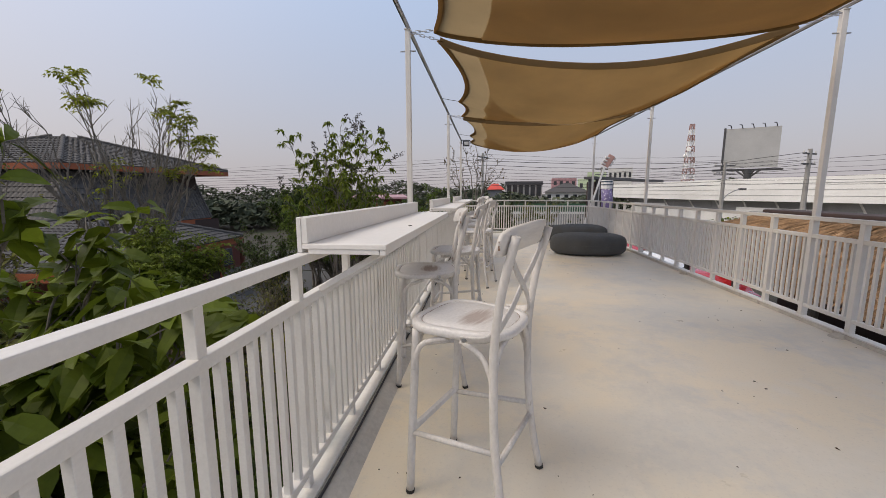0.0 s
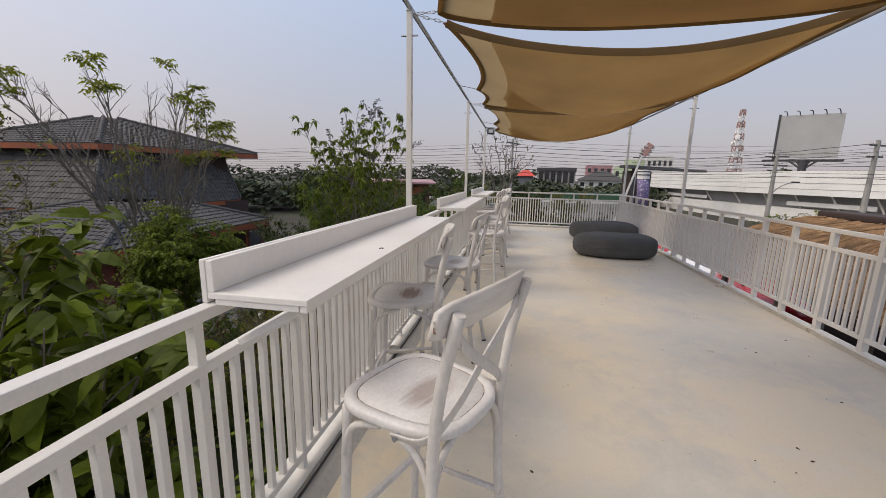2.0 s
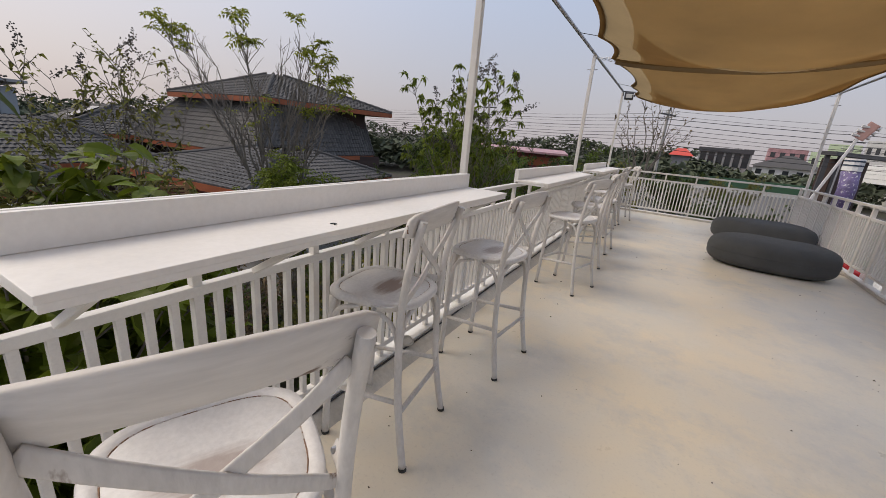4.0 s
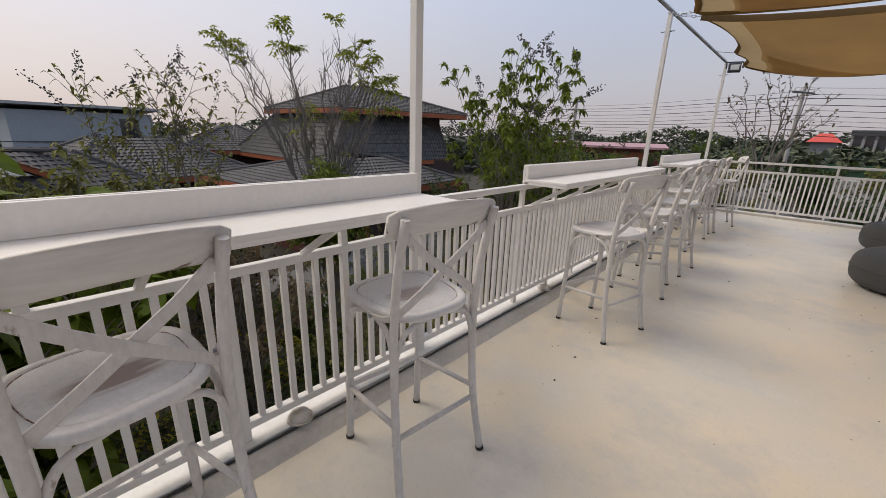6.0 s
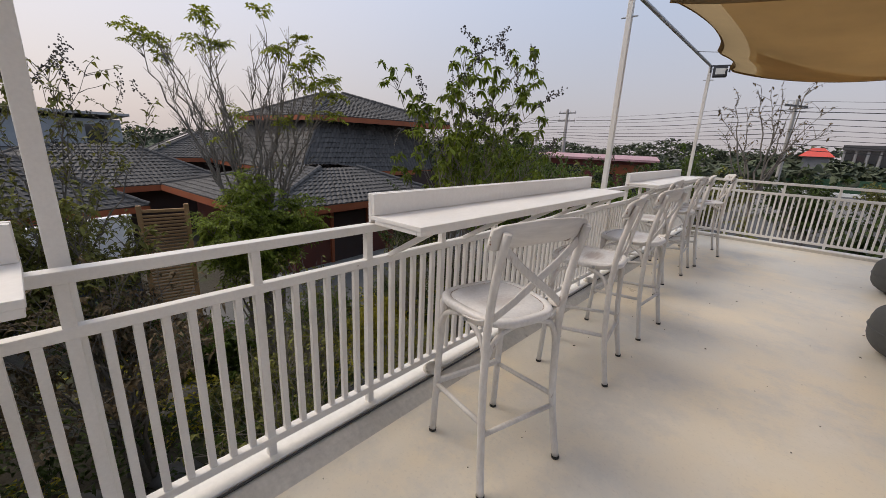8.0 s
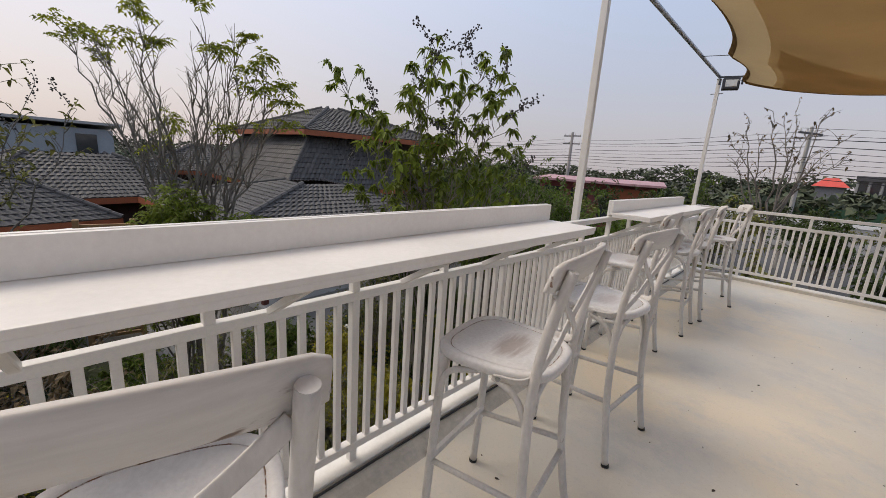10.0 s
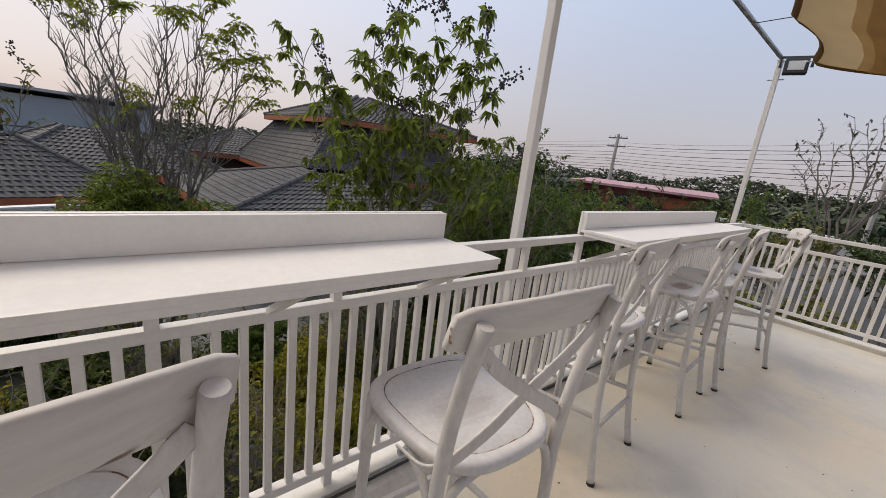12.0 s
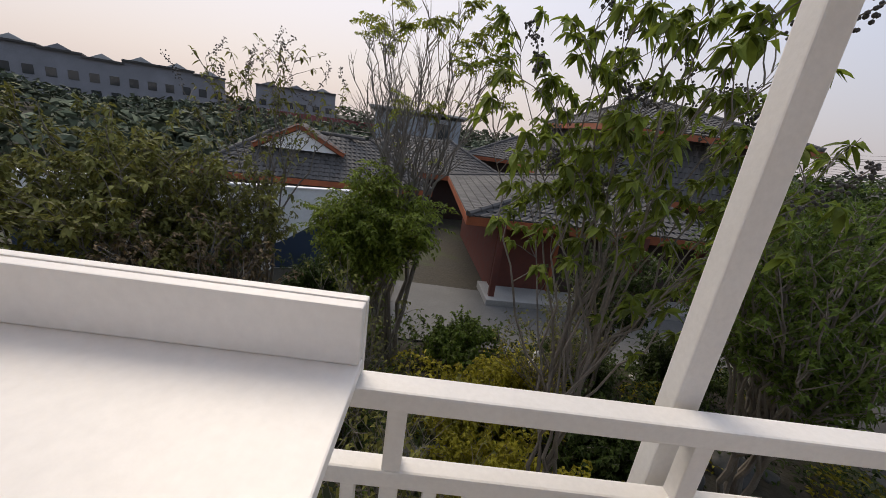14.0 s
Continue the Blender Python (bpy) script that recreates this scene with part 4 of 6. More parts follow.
# berry tree by the railing
T2_TIPS = [(-3.74, 9.0, 2.85), (-3.0, 9.0, 2.65), (-2.6, 9.0, 2.4), (-4.2, 8.1, 2.3), (-4.0, 8.3, 2.0), (-3.5, 9.6, 1.9), (-3.8, 8.6, 1.6), (-4.6, 8.4, 1.3), (-2.4, 9.2, 1.9), (-3.27, 8.6, 2.6), (-3.0, 9.7, 2.2), (-3.85, 9.0, 2.0), (-3.2, 8.45, 2.25), (-2.9, 9.3, 2.5), (-3.7, 8.2, 1.9), (-4.3, 8.6, 1.7), (-3.4, 9.9, 1.7), (-2.8, 8.9, 1.7),
           (-4.0, 9.6, 1.5), (-3.2, 7.9, 1.5), (-2.7, 10.1, 1.7), (-4.4, 9.4, 1.1), (-3.6, 10.2, 1.1), (-2.6, 9.6, 1.1), (-2.93, 8.6, 2.45), (-2.39, 9.19, 2.45), (-3.9, 9.0, 1.3), (-3.1, 9.9, 1.4), (-3.3, 8.3, 1.2), (-4.1, 9.8, 1.7)]
plant("tree", "leafy young tree with spikes of dark seed pods", "tree", (-3.6, 9.1, GROUND), T2_TIPS, LEAF_YOUNG, 9, 7, 0.52, 0.030, 11, 0.36, 0.125, 0.052, 12, False, 0.52, 60, "garden trees", True)
plant("shrub", "feathery bright green shrub under the sparse tree", "shrub", (-6.2, 6.6, GROUND), blob((-6.2, 6.6, -0.1), (0.80, 0.85, 0.65), 34, 2), LEAF_YOUNG, 21, 5, 0.5, 0.03, 10, 0.40, 0.10, 0.042, 5, True, 0.5, 0, "garden shrubs")
plant("tree", "bushy fine-leaved green tree close to the railing", "tree", (-3.9, 11.7, GROUND), blob((-3.95, 11.75, 0.35), (1.15, 1.5, 1.4), 70, 25), LEAF_MID, 133, 5, 0.5, 0.05, 11, 0.42, 0.085, 0.042, 14, False, 0.6, 0, "garden trees")
plant("shrub", "dense fine-leaved green shrub beside the railing", "shrub", (-5.4, 13.3, GROUND), blob((-5.4, 13.4, -0.1), (1.6, 1.7, 1.5), 60, 5), LEAF_MID, 33, 5, 0.5, 0.05, 11, 0.5, 0.075, 0.034, 6, True, 0.5, 0, "garden shrubs")
plant("tree", "bushy green tree behind the railing shrubs", "tree", (-7.2, 15.6, GROUND), blob((-7.2, 15.6, 0.3), (2.0, 2.0, 1.35), 50, 8), LEAF_DARK, 37, 4, 0.5, 0.07, 12, 0.55, 0.17, 0.08, 16, False, 0.5, 0, "garden trees")
plant("tree", "broad-leaved tree reaching the railing with large glossy leaves", "tree", (-2.7, 1.6, GROUND),
      blob((-2.6, 1.5, 0.05), (1.15, 1.7, 0.85), 58, 12, -1.0) + [(-1.5, 0.9, -0.1), (-1.35, 1.5, 0.2), (-1.6, 2.1, 0.45), (-2.0, 0.7, 0.95), (-1.3, 0.4, -0.6), (-1.7, 0.2, 0.5), (-1.5, -0.2, 0.2), (-2.0, 0.9, 1.15), (-2.3, 1.6, 1.1), (-1.7, 0.5, 0.85), (-2.6, 2.2, 1.05), (-1.7, 1.6, 0.75), (-2.2, 0.3, 1.1)], LEAF_BIG, 41, 3, 0.55, 0.05, 10, 0.38, 0.20, 0.10, 12, False, 0.6, 0, "garden trees")
plant("shrub", "broad-leaved shrub pushing against the railing", "shrub", (-1.6, 1.4, GROUND), blob((-1.55, 1.3, -1.2), (0.6, 1.6, 0.9), 34, 13), LEAF_MID, 43, 4, 0.5, 0.03, 9, 0.3, 0.15, 0.075, 11, False, 0.5, 0, "garden shrubs")
plant("vine", "thin green vine climbing the outside of the railing", "vine", (-0.95, 1.66, GROUND), [(-0.76, 1.62, 0.42), (-0.75, 1.70, 0.30), (-0.77, 1.58, 0.22)], LEAF_BIG, 44, 1, 0.9, 0.006, 3, 0.07, 0.07, 0.05, 2, False, 0.3)
plant("shrub", "tangled brown-green shrub in front of the mural wall", "shrub", (-6.3, 2.4, GROUND), blob((-6.3, 2.3, -0.4), (1.6, 2.1, 1.25), 70, 15), LEAF_OLIVE, 45, 6, 0.5, 0.05, 12, 0.5, 0.13, 0.06, 15, False, 0.5, 0, "garden shrubs")
plant("shrub", "loose olive-leaved shrub before the garden wall", "shrub", (-6.42, 4.36, GROUND), blob((-6.42, 4.36, -0.35), (0.9, 1.0, 1.0), 34, 19), LEAF_OLIVE, 49, 5, 0.5, 0.035, 10, 0.45, 0.12, 0.055, 9, False, 0.5, 0, "garden shrubs")
plant("shrub", "leafy green shrub beyond the broad-leaved tree", "shrub", (-5.4, -0.2, GROUND), blob((-5.4, -0.3, -0.3), (1.6, 1.8, 1.3), 60, 16), LEAF_OLIVE, 46, 6, 0.5, 0.05, 12, 0.5, 0.13, 0.06, 15, False, 0.5, 0, "garden shrubs")
plant("tree", "thin tree with pods over the mural wall", "tree", (-7.6, 4.2, GROUND), [(-7.5, 3.2, 2.0), (-7.2, 3.8, 1.8), (-7.8, 4.6, 1.7), (-7.0, 3.1, 1.4), (-8.0, 5.0, 1.2), (-7.4, 4.4, 0.9), (-7.9, 3.4, 0.8), (-7.1, 4.9, 0.6), (-7.38, 4.8, 2.16), (-7.57, 5.12, 1.72), (-7.68, 5.67, 1.77), (-7.23, 4.31, 2.07), (-7.06, 4.12, 1.76), (-7.52, 3.94, 1.92), (-7.63, 4.36, 2.18), (-7.38, 3.51, 1.71)], LEAF_OLIVE, 47, 3, 0.55, 0.04, 9, 0.45, 0.12, 0.055, 5, False, 0.40, 40, "garden trees")
for n_, (x_, y_, z_, s_) in enumerate(((-4.7, 6.7, -1.6, 0.9), (-3.0, 5.6, -1.5, 0.95), (-5.6, 9.7, -1.6, 0.9), (-2.9, 7.4, -1.9, 0.8))):
    plant("shrub", "twiggy brown thicket with few dry leaves", "shrub", (x_, y_, GROUND), blob((x_, y_, z_), (s_, s_, 1.25), 34, 200 + n_), LEAF_OLIVE, 210 + n_, 6, 0.4, 0.022, 9, 0.42, 0.085, 0.04, 3, False, 0.7, 0, "twiggy thickets")
plant("tree", "dark leafy garden tree by the driveway", "tree", (-6.6, 10.9, GROUND), blob((-6.6, 10.9, -0.75), (0.9, 0.9, 1.0), 40, 77), LEAF_DARK, 78, 4, 0.5, 0.04, 11, 0.4, 0.09, 0.045, 13, False, 0.6, 0, "garden trees")
plant("shrub", "dry half-bare shrub below the garden railing", "shrub", (-5.0, 4.4, GROUND), blob((-5.0, 4.3, -1.2), (1.3, 1.5, 1.1), 44, 18), LEAF_DRY, 51, 5, 0.5, 0.035, 8, 0.4, 0.10, 0.045, 8, False, 0.5, 0, "garden shrubs")
for n_, (x_, y_, sx_, sy_, h_, m_) in enumerate(((-2.7, 6.9, 0.9, 1.2, 1.0, LEAF_MID), (-3.9, 8.7, 0.9, 1.0, 1.0, LEAF_YELLOW), (-5.2, 8.5, 0.7, 0.6, 1.0, LEAF_YELLOW), (-5.9, 9.3, 0.7, 0.7, 0.9, LEAF_YELLOW), (-2.6, 11.0, 1.0, 1.2, 1.1, LEAF_YELLOW), (-2.2, 8.6, 0.8, 1.2, 0.9, LEAF_MID), (-7.3, 8.3, 0.7, 0.9, 0.7, LEAF_MID), (-7.4, 6.0, 0.8, 0.8, 0.8, LEAF_MID), (-3.4, 5.7, 0.9, 0.9, 1.0, LEAF_MID), (-2.3, 4.4, 0.9, 1.3, 1.0, LEAF_DARK), (-4.9, 10.6, 0.8, 0.9, 0.8, LEAF_DARK),
                                                 (-2.4, 13.6, 1.1, 1.1, 1.5, LEAF_DARK), (-5.2, 6.1, 0.9, 0.8, 0.7, LEAF_OLIVE), (-2.0, 2.8, 0.8, 1.3, 1.3, LEAF_DARK), (-3.8, 0.4, 1.2, 1.6, 1.7, LEAF_DARK), (-9.3, 4.6, 0.8, 0.9, 0.9, LEAF_DARK),
                                                 (-7.4, 10.9, 0.7, 0.8, 0.6, LEAF_DARK), (-9.6, 1.0, 0.7, 1.6, 1.0, LEAF_DARK), (-3.9, 3.2, 0.8, 0.9, 1.0, LEAF_DARK), (-7.0, 12.9, 0.9, 1.0, 1.0, LEAF_DARK))):
    plant("shrub", "low garden shrub below the railing", "shrub", (x_, y_, GROUND), blob((x_, y_, GROUND + h_ * 0.5), (sx_, sy_, h_ * 0.75), 44, 60 + n_), m_, 80 + n_, 5, 0.4, 0.02, 10, 0.32, 0.10, 0.05, 15, False, 0.7, 0, "low garden shrubs")


def undergrowth(name, label, mat, seed, count, low, high):
    """Uneven ground cover in clumps over the garden beds, leaving the stony path free."""
    rnd = random.Random(seed)
    lv = Leaves()
    while len(lv.f) < count * 4:
        x, y = rnd.uniform(-7.9, -0.9), rnd.uniform(-2.5, 15.0)
        clump = noise.noise((x * 0.55, y * 0.55, seed))
        if clump < low or abs(x + 4.3 + 0.5 * math.sin(y * 0.7)) < 0.40:
            continue
        z = GROUND + rnd.uniform(0.0, 1.0) * high * min(1.0, (clump - low) * 2.2)
        lv.blade(Vector((x, y, z)), Vector((rnd.uniform(-1, 1), rnd.uniform(-1, 1), rnd.uniform(-0.1, 0.8))), rnd.uniform(0.08, 0.17), rnd.uniform(0.035, 0.06), rnd, 0.35)
    tagged(raw(name, lv.v, lv.f, mat), label, "undergrowth", kind="stuff")


undergrowth("undergrowth", "dark leafy undergrowth covering the garden beds", LEAF_DARK, 3, 30000, -0.35, 0.85)
undergrowth("ground_cover", "olive and yellow ground cover plants in the garden beds", LEAF_YELLOW, 8, 16000, 0.0, 0.7)
plant("palm", "small green palm beyond the thatched hut", "palm", (10.0, 16.0, GROUND), blob((10.0, 16.0, -0.2), (0.7, 0.7, 0.4), 18, 300), LEAF_DARK, 301, 1, 0.8, 0.09, 5, 0.4, 0.18, 0.03, 4, True, 0.5)
# bare coral tree by the road and trees beyond the end railing
plant("tree", "nearly bare tree with sparse dark buds", "tree", (-0.9, 28.5, GROUND), [(-2.9, 28.5, 3.2), (-2.3, 28.2, 4.2), (-1.6, 28.6, 4.7), (-0.8, 28.2, 4.6), (0.1, 28.6, 4.3), (0.9, 28.4, 3.4), (-0.2, 28.9, 3.7), (-1.8, 29, 3.6), (-1.1, 28.4, 4.1), (0.5, 29, 2.6), (-2.5, 28, 2.4), (1.2, 28.6, 2.7)], LEAF_DRY, 91, 1, 0.42, 0.11, 10, 0.7, 0.16, 0.09, 2, False, 0.5, 0, "distant trees")
for n_, (x_, y_, z_, sx_, sz_) in enumerate(((-4.6, 20, -0.9, 1.6, 1.2), (-2.2, 24, -0.6, 1.8, 1.3), (1.2, 26, -0.9, 1.8, 1.0), (-8.5, 24, -0.2, 2.0, 1.5), (-0.5, 17.5, -1.6, 1.3, 0.9), (2.6, 19.5, -1.2, 0.9, 1.0), (13.3, 21.2, -1.0, 1.2, 0.9), (-1.9, 15.6, -1.5, 1.2, 1.1), (4.4, 22.5, -1.6, 1.3, 1.1), (-3.4, 17.6, -1.0, 1.2, 1.2), (-6.6, 20.5, -0.8, 1.6, 1.3), (0.8, 31, -0.5, 2.2, 1.4), (-4.5, 32, -0.1, 2.4, 1.6), (4.5, 34, -0.7, 2.2, 1.2), (-9.0, 33, 0.1, 2.6, 1.8), (-6.0, 17.6, -0.9, 1.5, 1.3))):
    plant("tree", "small leafy tree in the yard beyond the terrace", "tree", (x_, y_, GROUND), blob((x_, y_, z_), (sx_, sx_, sz_), 22, 100 + n_), (LEAF_MID, LEAF_OLIVE, LEAF_DARK)[n_ % 3] if n_ != 6 else LEAF_BRIGHT, 120 + n_, 2, 0.5, 0.05, 9, 0.6, 0.17, 0.08, 14, False, 0.6, 0, "distant trees")


def treeline(label, pts, h, seed, count):
    """A far belt of trees: many uneven clumps of leaf faces."""
    rnd = random.Random(seed)
    verts, faces = [], []
    for _ in range(count):
        i = rnd.randrange(len(pts) - 1)
        a, b = Vector((*pts[i], 0)), Vector((*pts[i + 1], 0))
        c = a.lerp(b, rnd.random()) + Vector((rnd.uniform(-6, 6), rnd.uniform(-6, 6), 0))
        top = h * (0.55 + 0.55 * abs(noise.noise((c.x * 0.05, c.y * 0.05, seed)) * 1.6))
        c.z = GROUND + rnd.uniform(0.1, 1.0) ** 0.7 * top
        r = rnd.uniform(0.5, 1.3) * h * 0.07 + 0.25
        q = len(verts)
        for _k in range(4):
            verts.append(c + Vector((rnd.uniform(-1, 1), rnd.uniform(-1, 1), rnd.uniform(-0.7, 0.7))) * r)
        faces += [(q, q + 1, q + 2), (q, q + 2, q + 3), (q, q + 1, q + 3)]
    tagged(raw("far_trees", verts, faces, FAR_GREEN), label, "trees", kind="stuff")


treeline("hazy belt of trees far beyond the houses", [(-160, 10), (-150, 90), (-90, 150), (-30, 150), (10, 160)], 8.5, 5, 9000)
treeline("trees and scrub beyond the yard", [(-46, 34), (-26, 52), (-6, 58), (10, 66), (24, 84)], 5.0, 6, 15000)
treeline("scrub between the garden houses", [(-58, -30), (-52, 0), (-46, 20), (-36, 36)], 4.2, 7, 5000)
treeline("trees behind the road buildings", [(60, 140), (110, 100), (140, 40), (150, -20)], 9.0, 8, 4000)

# ---------------------------------------------------------------- surroundings: houses


def tile_slope(name, e0, e1, r0, r1, parent, course=0.27, tile=0.23):
    """A tiled roof slope between eave e0-e1 and top edge r0-r1: overlapping courses of rounded tiles."""
    e0, e1, r0, r1 = (Vector(p) for p in (e0, e1, r0, r1))
    nrm = (e1 - e0).cross(r0 - e0)
    if nrm.z < 0:
        nrm = -nrm
    nrm.normalize()
    slope = ((r0 + r1) / 2 - (e0 + e1) / 2).length
    n = max(2, round(slope / course))
    verts, faces = [], []
    axis = (e1 - e0).normalized()
    for k in range(n):
        ta, tb = k / n, min(1.0, (k + 1.12) / n)
        a0, a1 = e0.lerp(r0, ta), e1.lerp(r1, ta)
        b0, b1 = e0.lerp(r0, tb), e1.lerp(r1, tb)
        m = max(1, round((a1 - a0).length / tile))
        for j in range(m):
            u0, u1 = j / m, (j + 1) / m
            q = len(verts)
            for i in range(4):
                u = u0 + (u1 - u0) * i / 3
                hump = (0.0, 0.032, 0.032, 0.0)[i]
                verts.append(a0.lerp(a1, u) + nrm * (0.035 + hump))
                verts.append(b0.lerp(b1, u) + nrm * (0.0 + hump))
                verts.append(a0.lerp(a1, u) + nrm * -0.01)
            for i in range(3):
                faces.append((q + 3 * i, q + 3 * i + 3, q + 3 * i + 4, q + 3 * i + 1))
                faces.append((q + 3 * i + 2, q + 3 * i + 5, q + 3 * i + 3, q + 3 * i))
    return raw(name, verts, faces, ROOF, parent)


def ridge_cap(p, q, parent, r=0.09):
    d = (Vector(q) - Vector(p))
    n = max(2, int(d.length / 0.4))
    bm = bmesh.new()
    pts, rad = [], []
    for k in range(n):
        a, b = Vector(p) + d * (k / n), Vector(p) + d * ((k + 0.97) / n)
        pts += [a, b]
        rad += [r * 1.15, r * 0.92]
    add_tube(bm, pts, rad, 8)
    return part("ridge_cap", bm, ROOF, parent, "rounded ridge tiles")


def fascia(p, q, z, parent, h=0.24):
    a, b = Vector((*p, z)), Vector((*q, z))
    d = (b - a).normalized()
    s = d.cross(Vector((0, 0, 1)))
    bm = bmesh.new()
    vs = []
    for c in (a, b):
        for dx in (-0.02, 0.02):
            for dz in (-h, 0):
                vs.append(bm.verts.new(c + s * dx + Vector((0, 0, dz))))
    for f in ((0, 1, 3, 2), (4, 6, 7, 5), (0, 4, 5, 1), (2, 3, 7, 6), (1, 5, 7, 3), (0, 2, 6, 4)):
        bm.faces.new([vs[i] for i in f])
    return part("fascia", bm, FASCIA, parent, "orange stained fascia board")


def skirt(corners, inner, z_e, z_t, parent, with_fascia=True):
    """Four tiled slopes round a rectangle, from the eave corners up to the inner corners."""
    for k in range(4):
        a, b = corners[k], corners[(k + 1) % 4]
        c, d = inner[(k + 1) % 4], inner[k]
        tile_slope("roof_tile", (*a, z_e), (*b, z_e), (*d, z_t), (*c, z_t), parent)
        ridge_cap((*a, z_e + 0.06), (*d, z_t + 0.06), parent)
        if with_fascia:
            fascia(a, b, z_e + 0.0, parent)


def ring(c, sx, sy, rz):
    a = radians(rz)
    return [(c[0] + x * math.cos(a) - y * math.sin(a), c[1] + x * math.sin(a) + y * math.cos(a)) for x, y in ((sx, -sy), (sx, sy), (-sx, sy), (-sx, -sy))]


def walls(c, sx, sy, rz, z0, z1, mat, parent, name="wall"):
    bm = box(-sx, -sy, z0, sx, sy, z1)
    bmesh.ops.transform(bm, matrix=pose(c[0], c[1], 0, 0, 0, rz), verts=bm.verts)
    return part(name, bm, mat, parent)


def window(c, rz, x, y, z, w, h, parent, axis="x", mat=None):
    bm = box(-w / 2, -0.05, 0, w / 2, 0.05, h) if axis == "y" else box(-0.05, -w / 2, 0, 0.05, w / 2, h)
    bmesh.ops.transform(bm, matrix=pose(c[0], c[1], 0, 0, 0, rz) @ Matrix.Translation((x, y, z)), verts=bm.verts)
    return part("window", bm, mat or WINDOW_DARK, parent, "dark window")


def tiered_house():
    h = thing("house", "tiered house with dark grey tiled hip roofs and orange fascias", "house")
    c = (-20.6, 17.3)
    foot = [(-16.9, 13.9), (-15.3, 21.8), (-23.6, 22.4), (-24.7, 13.4)]

    def scaled(k):
        return [(c[0] + (x - c[0]) * k, c[1] + (y - c[1]) * k) for x, y in foot]

    def storey(k, z0, z1, mat):
        bm = bmesh.new()
        vs = [[bm.verts.new((x, y, z)) for x, y in scaled(k)] for z in (z0, z1)]
        for i in range(4):
            bm.faces.new((vs[0][i], vs[0][(i + 1) % 4], vs[1][(i + 1) % 4], vs[1][i]))
        part("wall", bm, mat, h)
    skirt(scaled(1.0), scaled(0.07), 2.45, 3.95, h)
    storey(0.76, 1.4, 2.42, DARK_WALL)
    skirt([(-15.9, 12.5), (-16.2, 21.2), (-24.2, 23.4), (-28.2, 12.6)], [(-17.5, 14.5), (-16.9, 20.7), (-23.2, 21.6), (-24.2, 14.1)], -0.22, 2.34, h)
    storey(0.9, -1.3, -0.25, DARK_WALL)
    storey(1.05, GROUND, -1.75, HOUSE_WALL)
    for k, y in enumerate((12.6, 15.2, 17.8, 20.4)):
        part("window", box(-15.75 + 0.2 * k, y - 0.8, GROUND + 0.3, -15.6 + 0.2 * k, y + 0.8, -2.0, 0.02), WINDOW_DARK, h, "dark window")
    # annex with a solar panel
    an = (-34.0, 14.0)
    skirt(ring(an, 7.0, 3.6, -12), ring(an, 4.2, 0.3, -12), -0.15, 1.45, h)
    walls(an, 6.2, 2.9, -12, GROUND, -0.2, DARK_WALL, h)
    bm = box(-1.4, -0.75, 0, 1.4, 0.75, 0.05)
    bmesh.ops.transform(bm, matrix=pose(-31.6, 11.8, 0.95, 25, 0, -12), verts=bm.verts)
    part("solar_panel", bm, WINDOW_DARK, h, "tilted solar panel on the roof")
    return h


tiered_house()


def porch_house():
    """Lower tiled house with red walls near the driveway."""
    h = thing("house", "low tiled garden house with orange eaves and dark red walls", "house")
    c, rz = (-14.9, 12.6), 6
    skirt([(-10.4, 8.4), (-11.3, 16.8), (-19.0, 17.6), (-19.0, 7.9)], [(-13.3, 12.0), (-13.6, 13.9), (-15.4, 14.0), (-15.4, 12.3)], -0.78, 0.22, h)
    walls(c, 3.2, 3.5, rz, GROUND, -0.86, HOUSE_WALL, h)
    M = pose(c[0], c[1], 0, 0, 0, rz)

    def on_wall(name, bm, mat, text):
        bmesh.ops.transform(bm, matrix=M, verts=bm.verts)
        part(name, bm, mat, h, text)
    for y0, y1 in ((-1.6, 0.1), (1.3, 3.1)):
        # Flat near-black panel; the doorway's inner shade is put into its colour.
        on_wall("doorway", box(3.16, y0, GROUND, 3.24, y1, -1.25), DARK_WALL, "dark panel for the shade in an open doorway")
        for y in (y0, y1):
            on_wall("door_frame", box(3.15, y - 0.06, GROUND, 3.29, y + 0.06, -1.2, 0.01), FASCIA, "orange timber door frame")
    for y in (-3.6, 0.7, 3.7):
        on_wall("post", box(3.9, y - 0.08, GROUND, 4.06, y + 0.08, -0.85, 0.01), HOUSE_WALL, "red porch post")
    on_wall("plinth", box(2.9, -3.8, GROUND, 4.3, 3.9, GROUND + 0.22, 0.02), CONCRETE, "low grey concrete plinth")
    return h


porch_house()


